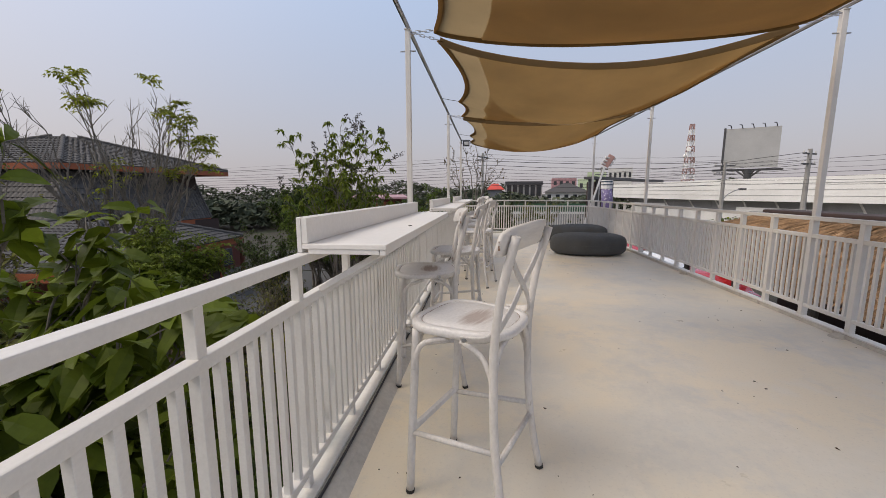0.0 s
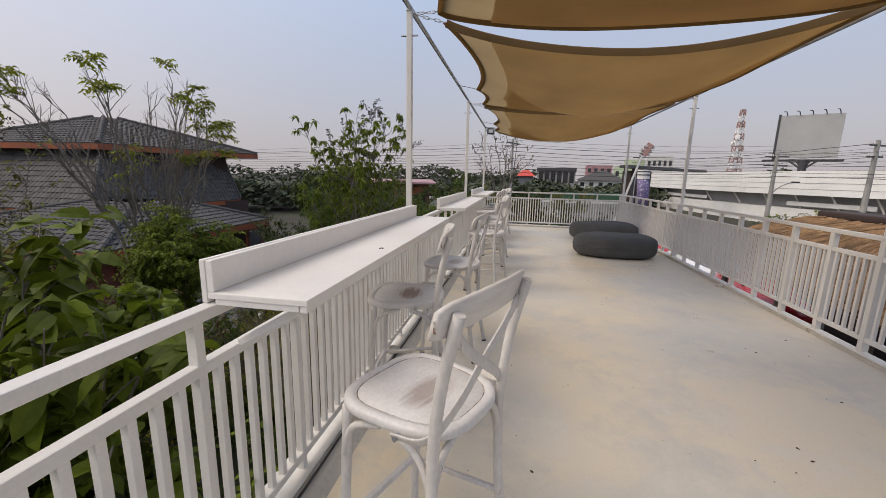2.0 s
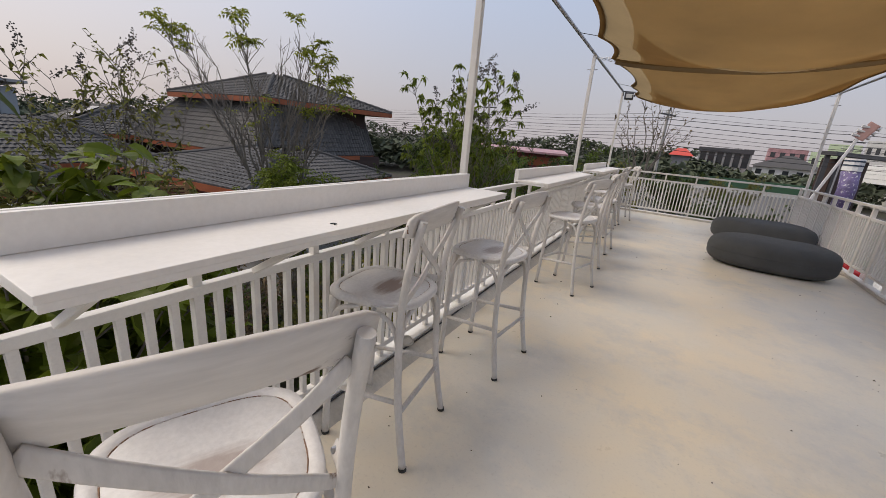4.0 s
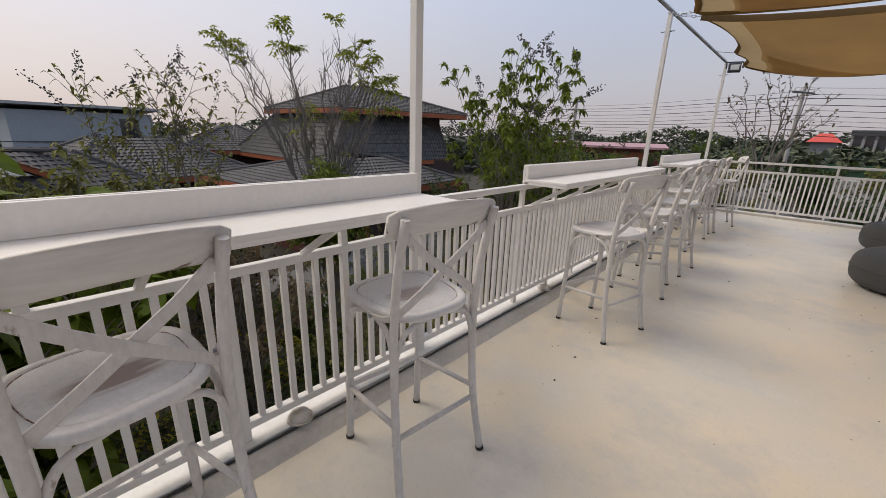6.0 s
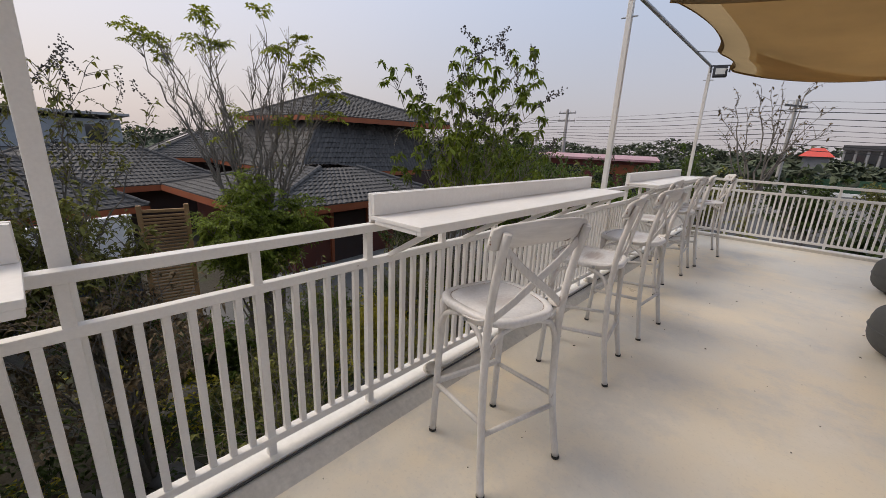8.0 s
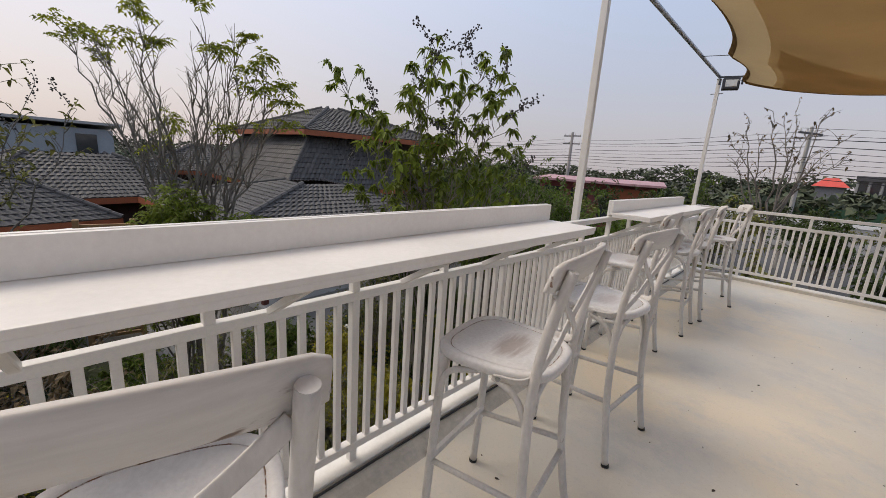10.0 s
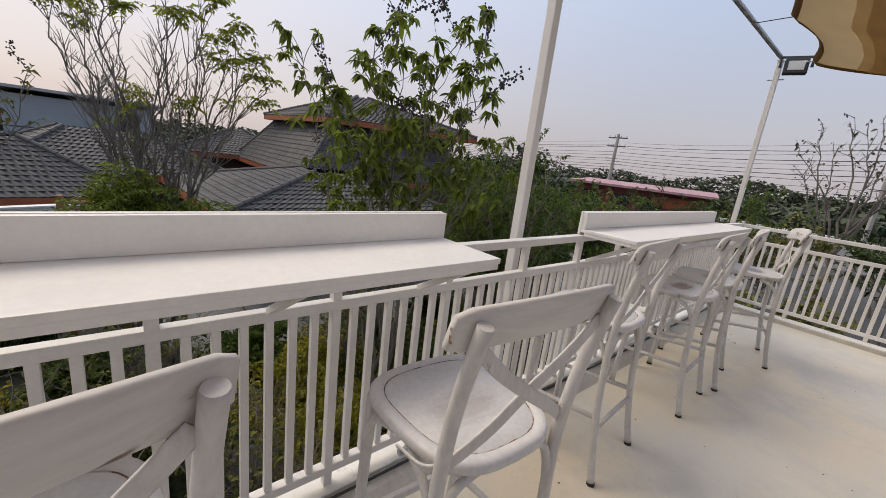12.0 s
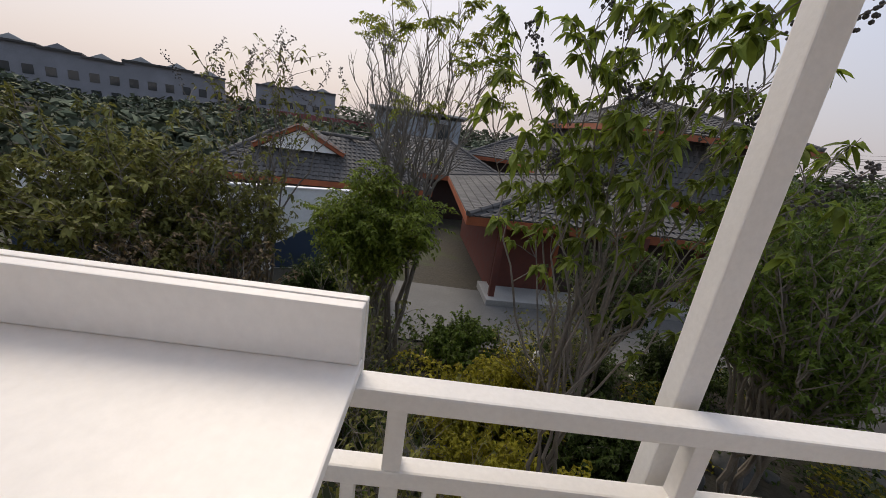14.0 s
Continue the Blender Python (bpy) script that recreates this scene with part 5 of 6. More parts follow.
def gable_house():
    """Tiled house with a white gable and orange barge boards behind the mural wall."""
    h = thing("house", "tiled house with a white gable and orange barge boards", "house")
    c, rz = (-20.0, 1.6), 14
    skirt(ring(c, 3.2, 5.0, rz), ring(c, 0.6, 2.2, rz), -1.5, 0.25, h)
    ridge_cap((-20.6, -0.5, 0.34), (-19.4, 3.7, 0.34), h)
    walls(c, 2.6, 4.3, rz, GROUND, -1.55, DARK_WALL, h)
    M = pose(c[0], c[1], 0, 0, 0, rz)
    bm = bmesh.new()
    vs = [bm.verts.new(M @ Vector(p)) for p in ((2.0, -2.6, -0.42), (2.0, 0.6, -0.42), (2.0, -1.0, 0.45), (1.9, -2.6, -0.42), (1.9, 0.6, -0.42), (1.9, -1.0, 0.45))]
    for f in ((0, 1, 2), (3, 5, 4), (0, 2, 5, 3), (1, 4, 5, 2), (0, 3, 4, 1)):
        bm.faces.new([vs[i] for i in f])
    part("gable", bm, WHITE_WALL, h, "white gable triangle")
    for y in (-2.6, 0.6):
        e = (-1 if y < -1 else 1) * 0.35
        part("barge_board", tube([M @ Vector((2.15, -1.0, 0.62)), M @ Vector((2.15, y + e, -0.42))], 0.1, 6, (0.06, 0.24)), FASCIA, h, "orange barge board")
        tile_slope("roof_tile", M @ Vector((2.3, y + e, -0.36)), M @ Vector((0.0, y + e, -0.36)), M @ Vector((2.3, -1.0, 0.68)), M @ Vector((0.0, -1.0, 0.68)), h)
    c2 = (-23.0, 6.2)
    skirt(ring(c2, 3.4, 4.2, rz), ring(c2, 0.4, 1.4, rz), -0.9, 0.7, h)
    walls(c2, 2.7, 3.4, rz, GROUND, -0.95, DARK_WALL, h)
    return h


gable_house()


def mono_building():
    b = thing("building", "plain pale grey building with a thin mono-pitch roof", "building")
    c, rz = (-31.5, 5.2), 6
    walls(c, 2.2, 3.1, rz, GROUND, 1.9, GREY_WALL, b)
    bm = box(-2.6, -3.5, 0, 2.6, 3.5, 0.14)
    bmesh.ops.transform(bm, matrix=pose(c[0], c[1], 2.0, 0, -3, rz), verts=bm.verts)
    part("roof", bm, SHADE_GREY, b, "thin sheet roof")
    window(c, rz, 2.22, 1.9, 0.2, 0.9, 1.4, b)
    rail = bmesh.new()
    for z in (0.0, 0.3, 0.6):
        add_tube(rail, [(-28.9, 0.4, z - 0.3), (-29.4, 9.6, z - 0.3)], 0.03, 5)
    part("balcony_rail", rail, STEEL_DARK, b, "dark balcony rail")
    return b


mono_building()


def mural_wall():
    w = tagged(new("wall_garden"), "white garden wall with a dark blue wave mural", "wall", kind="structure")
    a, b = Vector((-8.9, -2.4, 0)), Vector((-12.3, 5.7, 0))
    d = (b - a).normalized()
    rz = math.degrees(math.atan2(d.y, d.x))
    w.matrix_basis = pose(a.x, a.y, 0, 0, 0, rz)
    L = (b - a).length
    part("wall", box(0, -0.08, GROUND, L, 0.08, -0.85, 0.01), WHITE_WALL, w)
    part("coping", box(-0.02, -0.11, -0.85, L + 0.02, 0.11, -0.80, 0.01), WHITE_WALL, w)
    bm = bmesh.new()
    n = 60
    lo, hi = [], []
    for k in range(n + 1):
        x = L * k / n
        y = -0.085
        hgt = 0.85 + 0.35 * math.sin(x * 1.9 + 0.6) + 0.30 * math.sin(x * 4.7) * (0.5 + 0.5 * math.sin(x * 0.8))
        lo.append(bm.verts.new((x, y, GROUND + 0.02)))
        hi.append(bm.verts.new((x, y, GROUND + 0.25 + max(0.1, hgt))))
    for k in range(n):
        bm.faces.new((lo[k], lo[k + 1], hi[k + 1], hi[k]))
    part("mural", bm, MURAL, w, "dark blue painted waves")
    return w


mural_wall()


def bamboo_screen():
    """Tall slatted bamboo screen between two timber posts, standing by the garden path."""
    g = thing("bamboo_screen", "brown slatted bamboo screen standing by the garden path", "screen", m=pose(-9.95, 6.02, GROUND, 0, 0, 78))
    for x in (-0.45, 0.45):
        part("post", box(x - 0.05, -0.05, 0, x + 0.05, 0.05, 3.05, 0.01), BAMBOO, g)
    for z in (0.45, 1.65, 2.88):
        part("rail", box(-0.40, -0.03, z, 0.40, 0.03, z + 0.07, 0.006), BAMBOO, g)
    for k in range(29):
        z = 0.56 + 0.08 * k
        part("slat", tube([(-0.40, -0.035, z), (0.40, -0.035, z + 0.01)], 0.03, 6), BAMBOO, g)
    return g


bamboo_screen()


def statue(x, y, h):
    s = bmesh.new()
    prof = ((0.0, 0.42), (0.06, 0.45), (0.07, 0.34), (0.35, 0.30), (0.55, 0.34), (0.66, 0.20), (0.72, 0.12), (0.80, 0.17), (0.90, 0.17), (0.97, 0.10), (1.0, 0.02))
    rings = []
    for t, r in prof:
        rings.append([s.verts.new((math.cos(k * 0.5236) * r * h * 0.62, math.sin(k * 0.5236) * r * h * 0.5, t * h)) for k in range(12)])
    for p, q in zip(rings, rings[1:]):
        for k in range(12):
            s.faces.new((p[k], p[(k + 1) % 12], q[(k + 1) % 12], q[k]))
    s.faces.new(rings[0][::-1])
    s.faces.new(rings[-1])
    ob = part("garden_statue", s, STATUE, None, "", True)
    ob.matrix_basis = Matrix.Translation((x, y, GROUND))
    return tagged(ob, "small pale stone garden statue on the ground", "statue", "garden statues")


statue(-6.9, 9.9, 0.75)
statue(-10.9, 2.7, 0.7)
statue(-7.5, 12.4, 0.6)


def stone(x, y, r, h, seed):
    bm = bmesh.new()
    bmesh.ops.create_icosphere(bm, subdivisions=3, radius=1.0)
    for v in bm.verts:
        k = 1 + 0.28 * noise.noise(v.co * 1.7 + Vector((seed, 0, 0)))
        v.co = Vector((v.co.x * r * k, v.co.y * r * 0.8 * k, max(-0.2, v.co.z) * h * k))
    ob = part("garden_stone", bm, PATH_STONE, None, "", True)
    ob.matrix_basis = pose(x, y, GROUND, 0, 0, seed * 47 % 360)
    return tagged(ob, "rounded grey garden stone on the earth", "stone", "garden stones")


stone(-4.4, 7.57, 0.34, 0.42, 31)
stone(-5.15, 12.84, 0.36, 0.4, 32)
rs = random.Random(5)
for n_ in range(26):
    stone(rs.uniform(-7.2, -4.2), rs.uniform(3.0, 13.5), rs.uniform(0.14, 0.38), rs.uniform(0.12, 0.3), n_)
# ---------------------------------------------------------------- surroundings: road side and distance


def prism(a, b, z0, z1, depth, bm=None):
    """A wall or block standing on the line a-b, going back by depth to the line's left."""
    bm = bm or bmesh.new()
    a, b = Vector((*a, 0)), Vector((*b, 0))
    s = Vector((0, 0, 1)).cross((b - a).normalized()) * depth
    vs = []
    for p in (a, b, b + s, a + s):
        for z in (z0, z1):
            vs.append(bm.verts.new((p.x, p.y, z)))
    for f in ((0, 2, 3, 1), (2, 4, 5, 3), (4, 6, 7, 5), (6, 0, 1, 7), (1, 3, 5, 7), (0, 6, 4, 2)):
        bm.faces.new([vs[i] for i in f])
    return bm


def on_line(a, b, t, off=0.0):
    a, b = Vector((*a, 0)), Vector((*b, 0))
    n = Vector((0, 0, 1)).cross((b - a).normalized())
    p = a.lerp(b, t) + n * off
    return (p.x, p.y)


def windows_on(parent, a, b, z0, z1, count, share=0.5, proud=-0.06, label="dark window"):
    for k in range(count):
        c, w = (k + 0.5) / count, share / count / 2
        part("window", prism(on_line(a, b, c - w, proud), on_line(a, b, c + w, proud), z0, z1, 0.05), WINDOW_DARK, parent, label)


def warehouse():
    w = thing("warehouse", "long white clad warehouse with a grey recessed wall below", "building")
    lines = (((46.0, 12.0), (33.7, 37.0)), ((33.7, 37.0), (28.3, 55.1)), ((28.3, 55.1), (24.8, 86.0)))
    for n, (b, a) in enumerate(lines):
        part("cladding", prism(a, b, 0.2, 2.75, 6.0), METAL_ROOF, w, "white metal cladding band")
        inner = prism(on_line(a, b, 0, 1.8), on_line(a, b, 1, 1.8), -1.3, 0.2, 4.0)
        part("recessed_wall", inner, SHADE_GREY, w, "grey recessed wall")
        part("wall", prism(on_line(a, b, 0, 0.9), on_line(a, b, 1, 0.9), GROUND, -1.3, 5.0), WHITE_WALL, w)
        for k in range(1, 4):
            z = 0.2 + 2.55 * k / 4
            part("cladding_joint", prism(on_line(a, b, 0, -0.03), on_line(a, b, 1, -0.03), z, z + 0.03, 0.02), SHADE_GREY, w)
        for k in range(5):
            q = on_line(a, b, (k + 0.5) / 5, 0.6)
            part("strut", tube([(*q, 0.2), (*on_line(a, b, (k + 0.6) / 5, 1.2), -1.2)], 0.09, 6), WHITE, w, "white sloping strut")
        part("louvre", prism(on_line(a, b, 0.25, 0.8), on_line(a, b, 0.7, 0.8), -1.0, -0.55, 0.1), WHITE_WALL, w, "white louvre strip")
    part("canopy", prism((24.5, 60.0), (10.6, 44.0), 2.62, 2.92, 1.2), STEEL_DARK, w, "thin dark flat canopy")
    for t in (0.02, 0.10, 0.18):
        q = on_line((24.5, 60.0), (10.6, 44.0), 1 - t, 0.5)
        part("column", box(q[0] - 0.15, q[1] - 0.15, GROUND, q[0] + 0.15, q[1] + 0.15, 2.66), STEEL_DARK, w)
    # Solid dark block: the shade of an open bay is put into its colour.
    part("dark_bay", prism((14.5, 49.5), (11.4, 45.8), GROUND, 2.4, 1.0), DARK_WALL, w, "dark block for the shade in an open bay")
    return w


warehouse()


def billboard():
    b = thing("billboard", "large blank grey billboard on a dark steel frame", "billboard")
    p, q = (53.5, 96.1), (62.6, 92.2)
    part("sheet", prism(q, p, 6.6, 15.2, -0.3), BOARD_GREY, b, "blank grey sheet")
    fr = bmesh.new()
    back = (55.6, 99.2)
    pts = [(*p, 6.4), (*p, 15.4), (*back, 15.4), (*back, 6.4), (*p, 6.4)]
    add_tube(fr, pts, 0.22, 5)
    for k in range(5):
        z0, z1 = 6.4 + 1.8 * k, 8.2 + 1.8 * k
        add_tube(fr, [(*p, z0), (*back, z1)], 0.13, 5)
        add_tube(fr, [(*back, z0), (*p, z1)], 0.13, 5)
    side = prism(p, back, 6.4, 15.4, 0.1)
    part("side_frame", fr, STEEL_DARK, b, "dark lattice side frame")
    part("side_panel", side, STEEL_DARK, b, "dark side panel")
    part("catwalk", prism(on_line(q, p, -0.08, 1.2), on_line(q, p, 1.18, 1.2), 5.9, 6.3, -1.6), STEEL_DARK, b, "dark catwalk")
    part("monopole", tube([(56.8, 92.2, GROUND), (56.8, 92.2, 6.2)], 0.7, 12), STEEL_DARK, b)
    brace = bmesh.new()
    for dx in (-2.5, -1.2, 1.2, 2.5):
        add_tube(brace, [(56.8, 92.2, 4.2), (56.8 + dx * 0.55, 92.2 - dx * 0.84, 6.1)], 0.2, 5)
    part("brace", brace, STEEL_DARK, b, "steel bracing")
    for k in range(5):
        x, y = on_line(q, p, (k + 0.4) / 5, 0.0)
        part("lamp_arm", tube([(x, y, 15.2), (x - 0.5, y - 0.4, 15.9), (x - 1.3, y - 1.0, 15.8)], 0.09, 5), STEEL_DARK, b, "lamp arm")
    return b


billboard()


def lattice_tower():
    t = thing("radio_tower", "red and white steel lattice radio tower", "tower")
    c = Vector((100.0, 207.0, 0))
    top, n = 34.0, 14
    for k in range(n):
        bm = bmesh.new()
        z0, z1 = GROUND + (top - GROUND) * k / n, GROUND + (top - GROUND) * (k + 1) / n
        w0, w1 = 2.5 * (1 - 0.72 * k / n), 2.5 * (1 - 0.72 * (k + 1) / n)
        cs = ((1, 1), (1, -1), (-1, -1), (-1, 1))
        for i in range(4):
            a, b = cs[i], cs[(i + 1) % 4]
            add_tube(bm, [c + Vector((a[0] * w0, a[1] * w0, z0)), c + Vector((a[0] * w1, a[1] * w1, z1))], 0.24, 4)
            add_tube(bm, [c + Vector((a[0] * w0, a[1] * w0, z0)), c + Vector((b[0] * w1, b[1] * w1, z1))], 0.16, 4)
            add_tube(bm, [c + Vector((a[0] * w1, a[1] * w1, z1)), c + Vector((b[0] * w1, b[1] * w1, z1))], 0.16, 4)
        part("section", bm, TOWER_RED if k % 2 else METAL_ROOF, t, "red section" if k % 2 else "white section")
    for z, a in ((17, 0.3), (19, 2.1), (22, 4.0), (27, 1.0)):
        p = c + Vector((math.cos(a) * 1.8, math.sin(a) * 1.8, z))
        bm = bmesh.new()
        add_tube(bm, [p, p + Vector((math.cos(a), math.sin(a), 0)) * 0.8], 1.1, 10)
        part("dish", bm, METAL_ROOF, t, "white dish antenna")
    return t


lattice_tower()


def utility_pole(x, y, top, arms=2, lamp=False, turn=0.0, r=0.16):
    p = thing("utility_pole", "concrete utility pole with crossarms and cables" if not lamp else "concrete utility pole with a street lamp arm", "utility pole", "utility poles", pose(x, y, 0, 0, 0, turn))
    part("shaft", tube([(0, 0, GROUND), (0, 0, top)], [r * 1.3, r * 0.8], 8), CONCRETE, p)
    for k in range(arms):
        z = top - 0.35 - 0.75 * k
        part("crossarm", box(-0.9, -0.05, z - 0.05, 0.9, 0.05, z + 0.05, 0.01), STEEL_DARK, p, "dark crossarm")
        for s in (-0.8, -0.3, 0.3, 0.8):
            part("insulator", tube([(s, 0, z + 0.05), (s, 0, z + 0.22)], [0.05, 0.035], 6), STATUE, p, "small insulator")
    if lamp:
        part("lamp_arm", tube(curve_pts([(0, 0, 0.4), (0.5, 0, 1.0), (1.0, -0.1, 1.35), (1.5, -0.15, 1.5)], 4), 0.045, 6), GALV, p, "curved lamp arm")
        part("lamp_head", box(1.35, -0.25, 1.44, 1.95, -0.02, 1.58, 0.03), STEEL_DARK, p, "dark street lamp head")
    return p


POLES = [(-58, 54, 5.0, 2, False, 0), (-17.9, 42.4, 5.2, 2, False, 0), (-0.3, 34.2, 4.6, 1, False, 60, 0.105), (22.1, 39.2, 4.0, 2, True, 0), (23.9, 32.1, 4.4, 2, False, 30), (17.5, 62, 5.0, 2, False, 0), (30.5, 12, 4.2, 2, False, 20)]
for q_ in POLES:
    utility_pole(*q_)


def wires(a, b, zs, sag, seed):
    rnd = random.Random(seed)
    for z in zs:
        bm = bmesh.new()
        d = rnd.uniform(-0.7, 0.7)
        pts = []
        for k in range(17):
            t = k / 16
            pts.append((a[0] + (b[0] - a[0]) * t + d, a[1] + (b[1] - a[1]) * t + d, z + rnd.uniform(-0.01, 0.01) - sag * rnd.uniform(0.9, 1.1) * 4 * t * (1 - t) * 0.5))
        add_tube(bm, pts, rnd.choice((0.012, 0.018, 0.025)), 4)
        tagged(part("overhead_cable", bm, CABLE), "black overhead cable strung between utility poles", "cable", "overhead cables")


ZS = (4.5, 4.2, 3.95, 3.6, 3.3, 3.0, 2.75, 2.5, 2.2, 1.9)
wires((-58, 54), (-17.9, 42.4), ZS, 0.5, 1)
wires((-17.9, 42.4), (-0.3, 34.2), ZS, 0.4, 2)
wires((-0.3, 34.2), (22.1, 39.2), ZS, 0.5, 3)
wires((22.1, 39.2), (30.5, 12), (3.8, 3.5, 3.2, 2.9, 2.6, 2.3, 2.0), 0.5, 4)
wires((23.9, 32.1), (17.5, 62), (4.2, 3.9, 3.6, 3.3, 3.0), 0.5, 5)


def thatched_hut():
    h = thing("thatched_hut", "low hut with a shaggy brown thatched roof beside the terrace", "hut")
    c = (8.1, 9.2)
    rnd = random.Random(3)
    verts, faces = [], []
    hx, hy, ze, zt, rl = 2.15, 4.6, -0.62, 0.62, 2.3

    def surf(side, u, v):
        if side < 2:
            s = 1 if side else -1
            e = Vector((c[0] + s * hx, c[1] + (u * 2 - 1) * hy, ze))
            t = Vector((c[0] + s * 0.05, c[1] + (u * 2 - 1) * rl, zt))
        else:
            s = 1 if side == 2 else -1
            e = Vector((c[0] + (u * 2 - 1) * hx, c[1] + s * hy, ze))
            t = Vector((c[0] + (u * 2 - 1) * 0.05, c[1] + s * rl, zt))
        return e.lerp(t, v) + Vector((0, 0, 0.18 * math.sin(math.pi * v)))
    for side in range(4):
        for _ in range(2600 if side < 2 else 900):
            u, v = rnd.random(), rnd.uniform(-0.03, 0.98)
            p = surf(side, u, v)
            q = surf(side, min(1, max(0, u + rnd.uniform(-0.05, 0.05) * (1 - v))), max(-0.12, v - rnd.uniform(0.15, 0.3)))
            n = Vector((0, 0, 1))
            w = (q - p).cross(n)
            if w.length < 1e-4:
                continue
            w = w.normalized() * rnd.uniform(0.012, 0.03)
            up = Vector((0, 0, rnd.uniform(0.03, 0.10)))
            k = len(verts)
            verts += [p - w + up * 0.6, p + w + up * 0.6, q + up + Vector((0, 0, 0.02)), (p + q) / 2 + up * 1.2]
            faces += [(k, k + 1, k + 3), (k + 1, k + 2, k + 3), (k, k + 3, k + 2)]
    for side in range(4):
        k = len(verts)
        for j in range(5):
            for i in range(5):
                verts.append(surf(side, i / 4, j / 4))
        for j in range(4):
            for i in range(4):
                a = k + j * 5 + i
                faces.append((a, a + 1, a + 6, a + 5))
    tagged(raw("thatch", verts, faces, THATCH, h, "shaggy brown palm thatch"), kind="stuff")
    part("ridge_cover", box(c[0] - 0.35, c[1] - rl - 0.3, zt - 0.02, c[0] + 0.35, c[1] + rl + 0.3, zt + 0.14, 0.05), DARK_WALL, h, "dark brown ridge cover")
    for sx in (-1, 1):
        for k in range(4):
            y = c[1] - 3.6 + 2.4 * k
            part("post", tube([(c[0] + sx * 1.7, y, GROUND), (c[0] + sx * 1.7, y, -0.35)], 0.08, 8), BARK, h, "round timber post")
    # Shade under the thatch is put into this wall's near-black colour.
    part("back_wall", box(c[0] + 1.2, c[1] - 3.8, GROUND, c[0] + 1.3, c[1] + 3.8, -0.2), DARK_WALL, h, "back wall coloured dark for the shade inside the hut")
    part("deck", box(c[0] - 2.3, c[1] - 4.4, GROUND, c[0] + 1.2, c[1] + 4.4, GROUND + 0.12, 0.01), DARK_WALL, h, "dark timber deck")
    part("bar_front", box(c[0] - 1.3, c[1] - 3.0, GROUND + 0.12, c[0] - 1.2, c[1] + 1.5, -2.3, 0.02), HOUSE_WALL, h, "maroon bar front")
    part("bench", box(c[0] - 1.75, c[1] - 4.3, GROUND, c[0] - 0.4, c[1] - 3.1, -2.4, 0.03), FASCIA, h, "orange timber bench")
    return h


thatched_hut()


def hut_seat(x, y, ly, mat, label):
    """Upholstered bench with a back, standing on the hut deck."""
    b = thing("bench", label, "bench", "benches in the hut", Matrix.Translation((x, y, GROUND + 0.12)))
    part("seat", box(-0.25, -ly / 2, 0.30, 0.25, ly / 2, 0.46, 0.03), mat, b)
    part("backrest", box(0.20, -ly / 2, 0.463, 0.30, ly / 2, 0.85, 0.03), mat, b)
    for sx in (-0.2, 0.2):
        for sy in (-1, 1):
            part("leg", box(sx - 0.025, sy * (ly / 2 - 0.08) - 0.025, 0, sx + 0.025, sy * (ly / 2 - 0.08) + 0.025, 0.298, 0.004), STEEL_DARK, b)


hut_seat(6.2, 5.6, 0.9, HOUSE_WALL, "maroon upholstered bench on the dark deck")
hut_seat(6.15, 7.3, 1.4, HOUSE_WALL, "maroon upholstered bench on the dark deck")
hut_seat(6.2, 9.3, 1.2, STEEL_DARK, "black upholstered bench on the dark deck")
hut_seat(6.15, 11.2, 1.3, HOUSE_WALL, "maroon upholstered bench on the dark deck")
hut_seat(6.2, 12.8, 0.8, STEEL_DARK, "black upholstered bench on the dark deck")


def car(x, y, rz, paint, label):
    c = thing("car", label, "car", "parked cars", pose(x, y, GROUND, 0, 0, rz))
    bm = bmesh.new()
    prof = ((-2.1, 0.35), (-2.15, 0.75), (-1.95, 0.95), (-1.15, 1.0), (-0.65, 1.42), (0.9, 1.45), (1.7, 1.0), (2.1, 0.92), (2.15, 0.6), (2.05, 0.3))
    rows = []
    for s, k in ((-0.86, 0.88), (-0.80, 1.0), (0.80, 1.0), (0.86, 0.88)):
        rows.append([bm.verts.new((px, s * (0.82 if pz > 1.2 else 1.0), pz if abs(s) < 0.85 else 0.35 + (pz - 0.35) * 0.93)) for px, pz in prof])
    for r, s in zip(rows, rows[1:]):
        for k in range(len(prof)):
            bm.faces.new((r[k], r[(k + 1) % len(prof)], s[(k + 1) % len(prof)], s[k]))
    bm.faces.new(rows[0])
    bm.faces.new(rows[-1][::-1])
    part("body", bm, paint, c, "", True)
    part("windscreen", prism((1.62, 0.6), (1.62, -0.6), 1.02, 1.06, 0.05), WINDOW_DARK, c)
    for s in (-1, 1):
        part("side_window", box(-0.95, s * 0.74 - 0.02, 1.02, 1.2, s * 0.74 + 0.02, 1.36, 0.02), WINDOW_DARK, c, "dark side window")
        for px in (-1.35, 1.35):
            w = part("wheel", tube([(px, s * 0.70, 0.31), (px, s * 0.89, 0.31)], 0.31, 20), RUBBER, c, "black tyre")
            part("rim", tube([(px, s * 0.885, 0.31), (px, s * 0.905, 0.31)], 0.19, 14), GALV, w, "grey wheel rim")
        part("headlight", box(2.02, s * 0.62 - 0.16, 0.70, 2.14, s * 0.62 + 0.16, 0.84, 0.02), GLASS_LENS, c, "headlight")
    return c


car(9.0, 15.9, 82, CAR_RED, "red parked car beside the thatched hut")
car(8.9, 20.6, 85, CAR_WHITE, "white parked car in the yard")
car(9.3, 25.6, 84, CAR_RED, "dark red parked car in the yard")


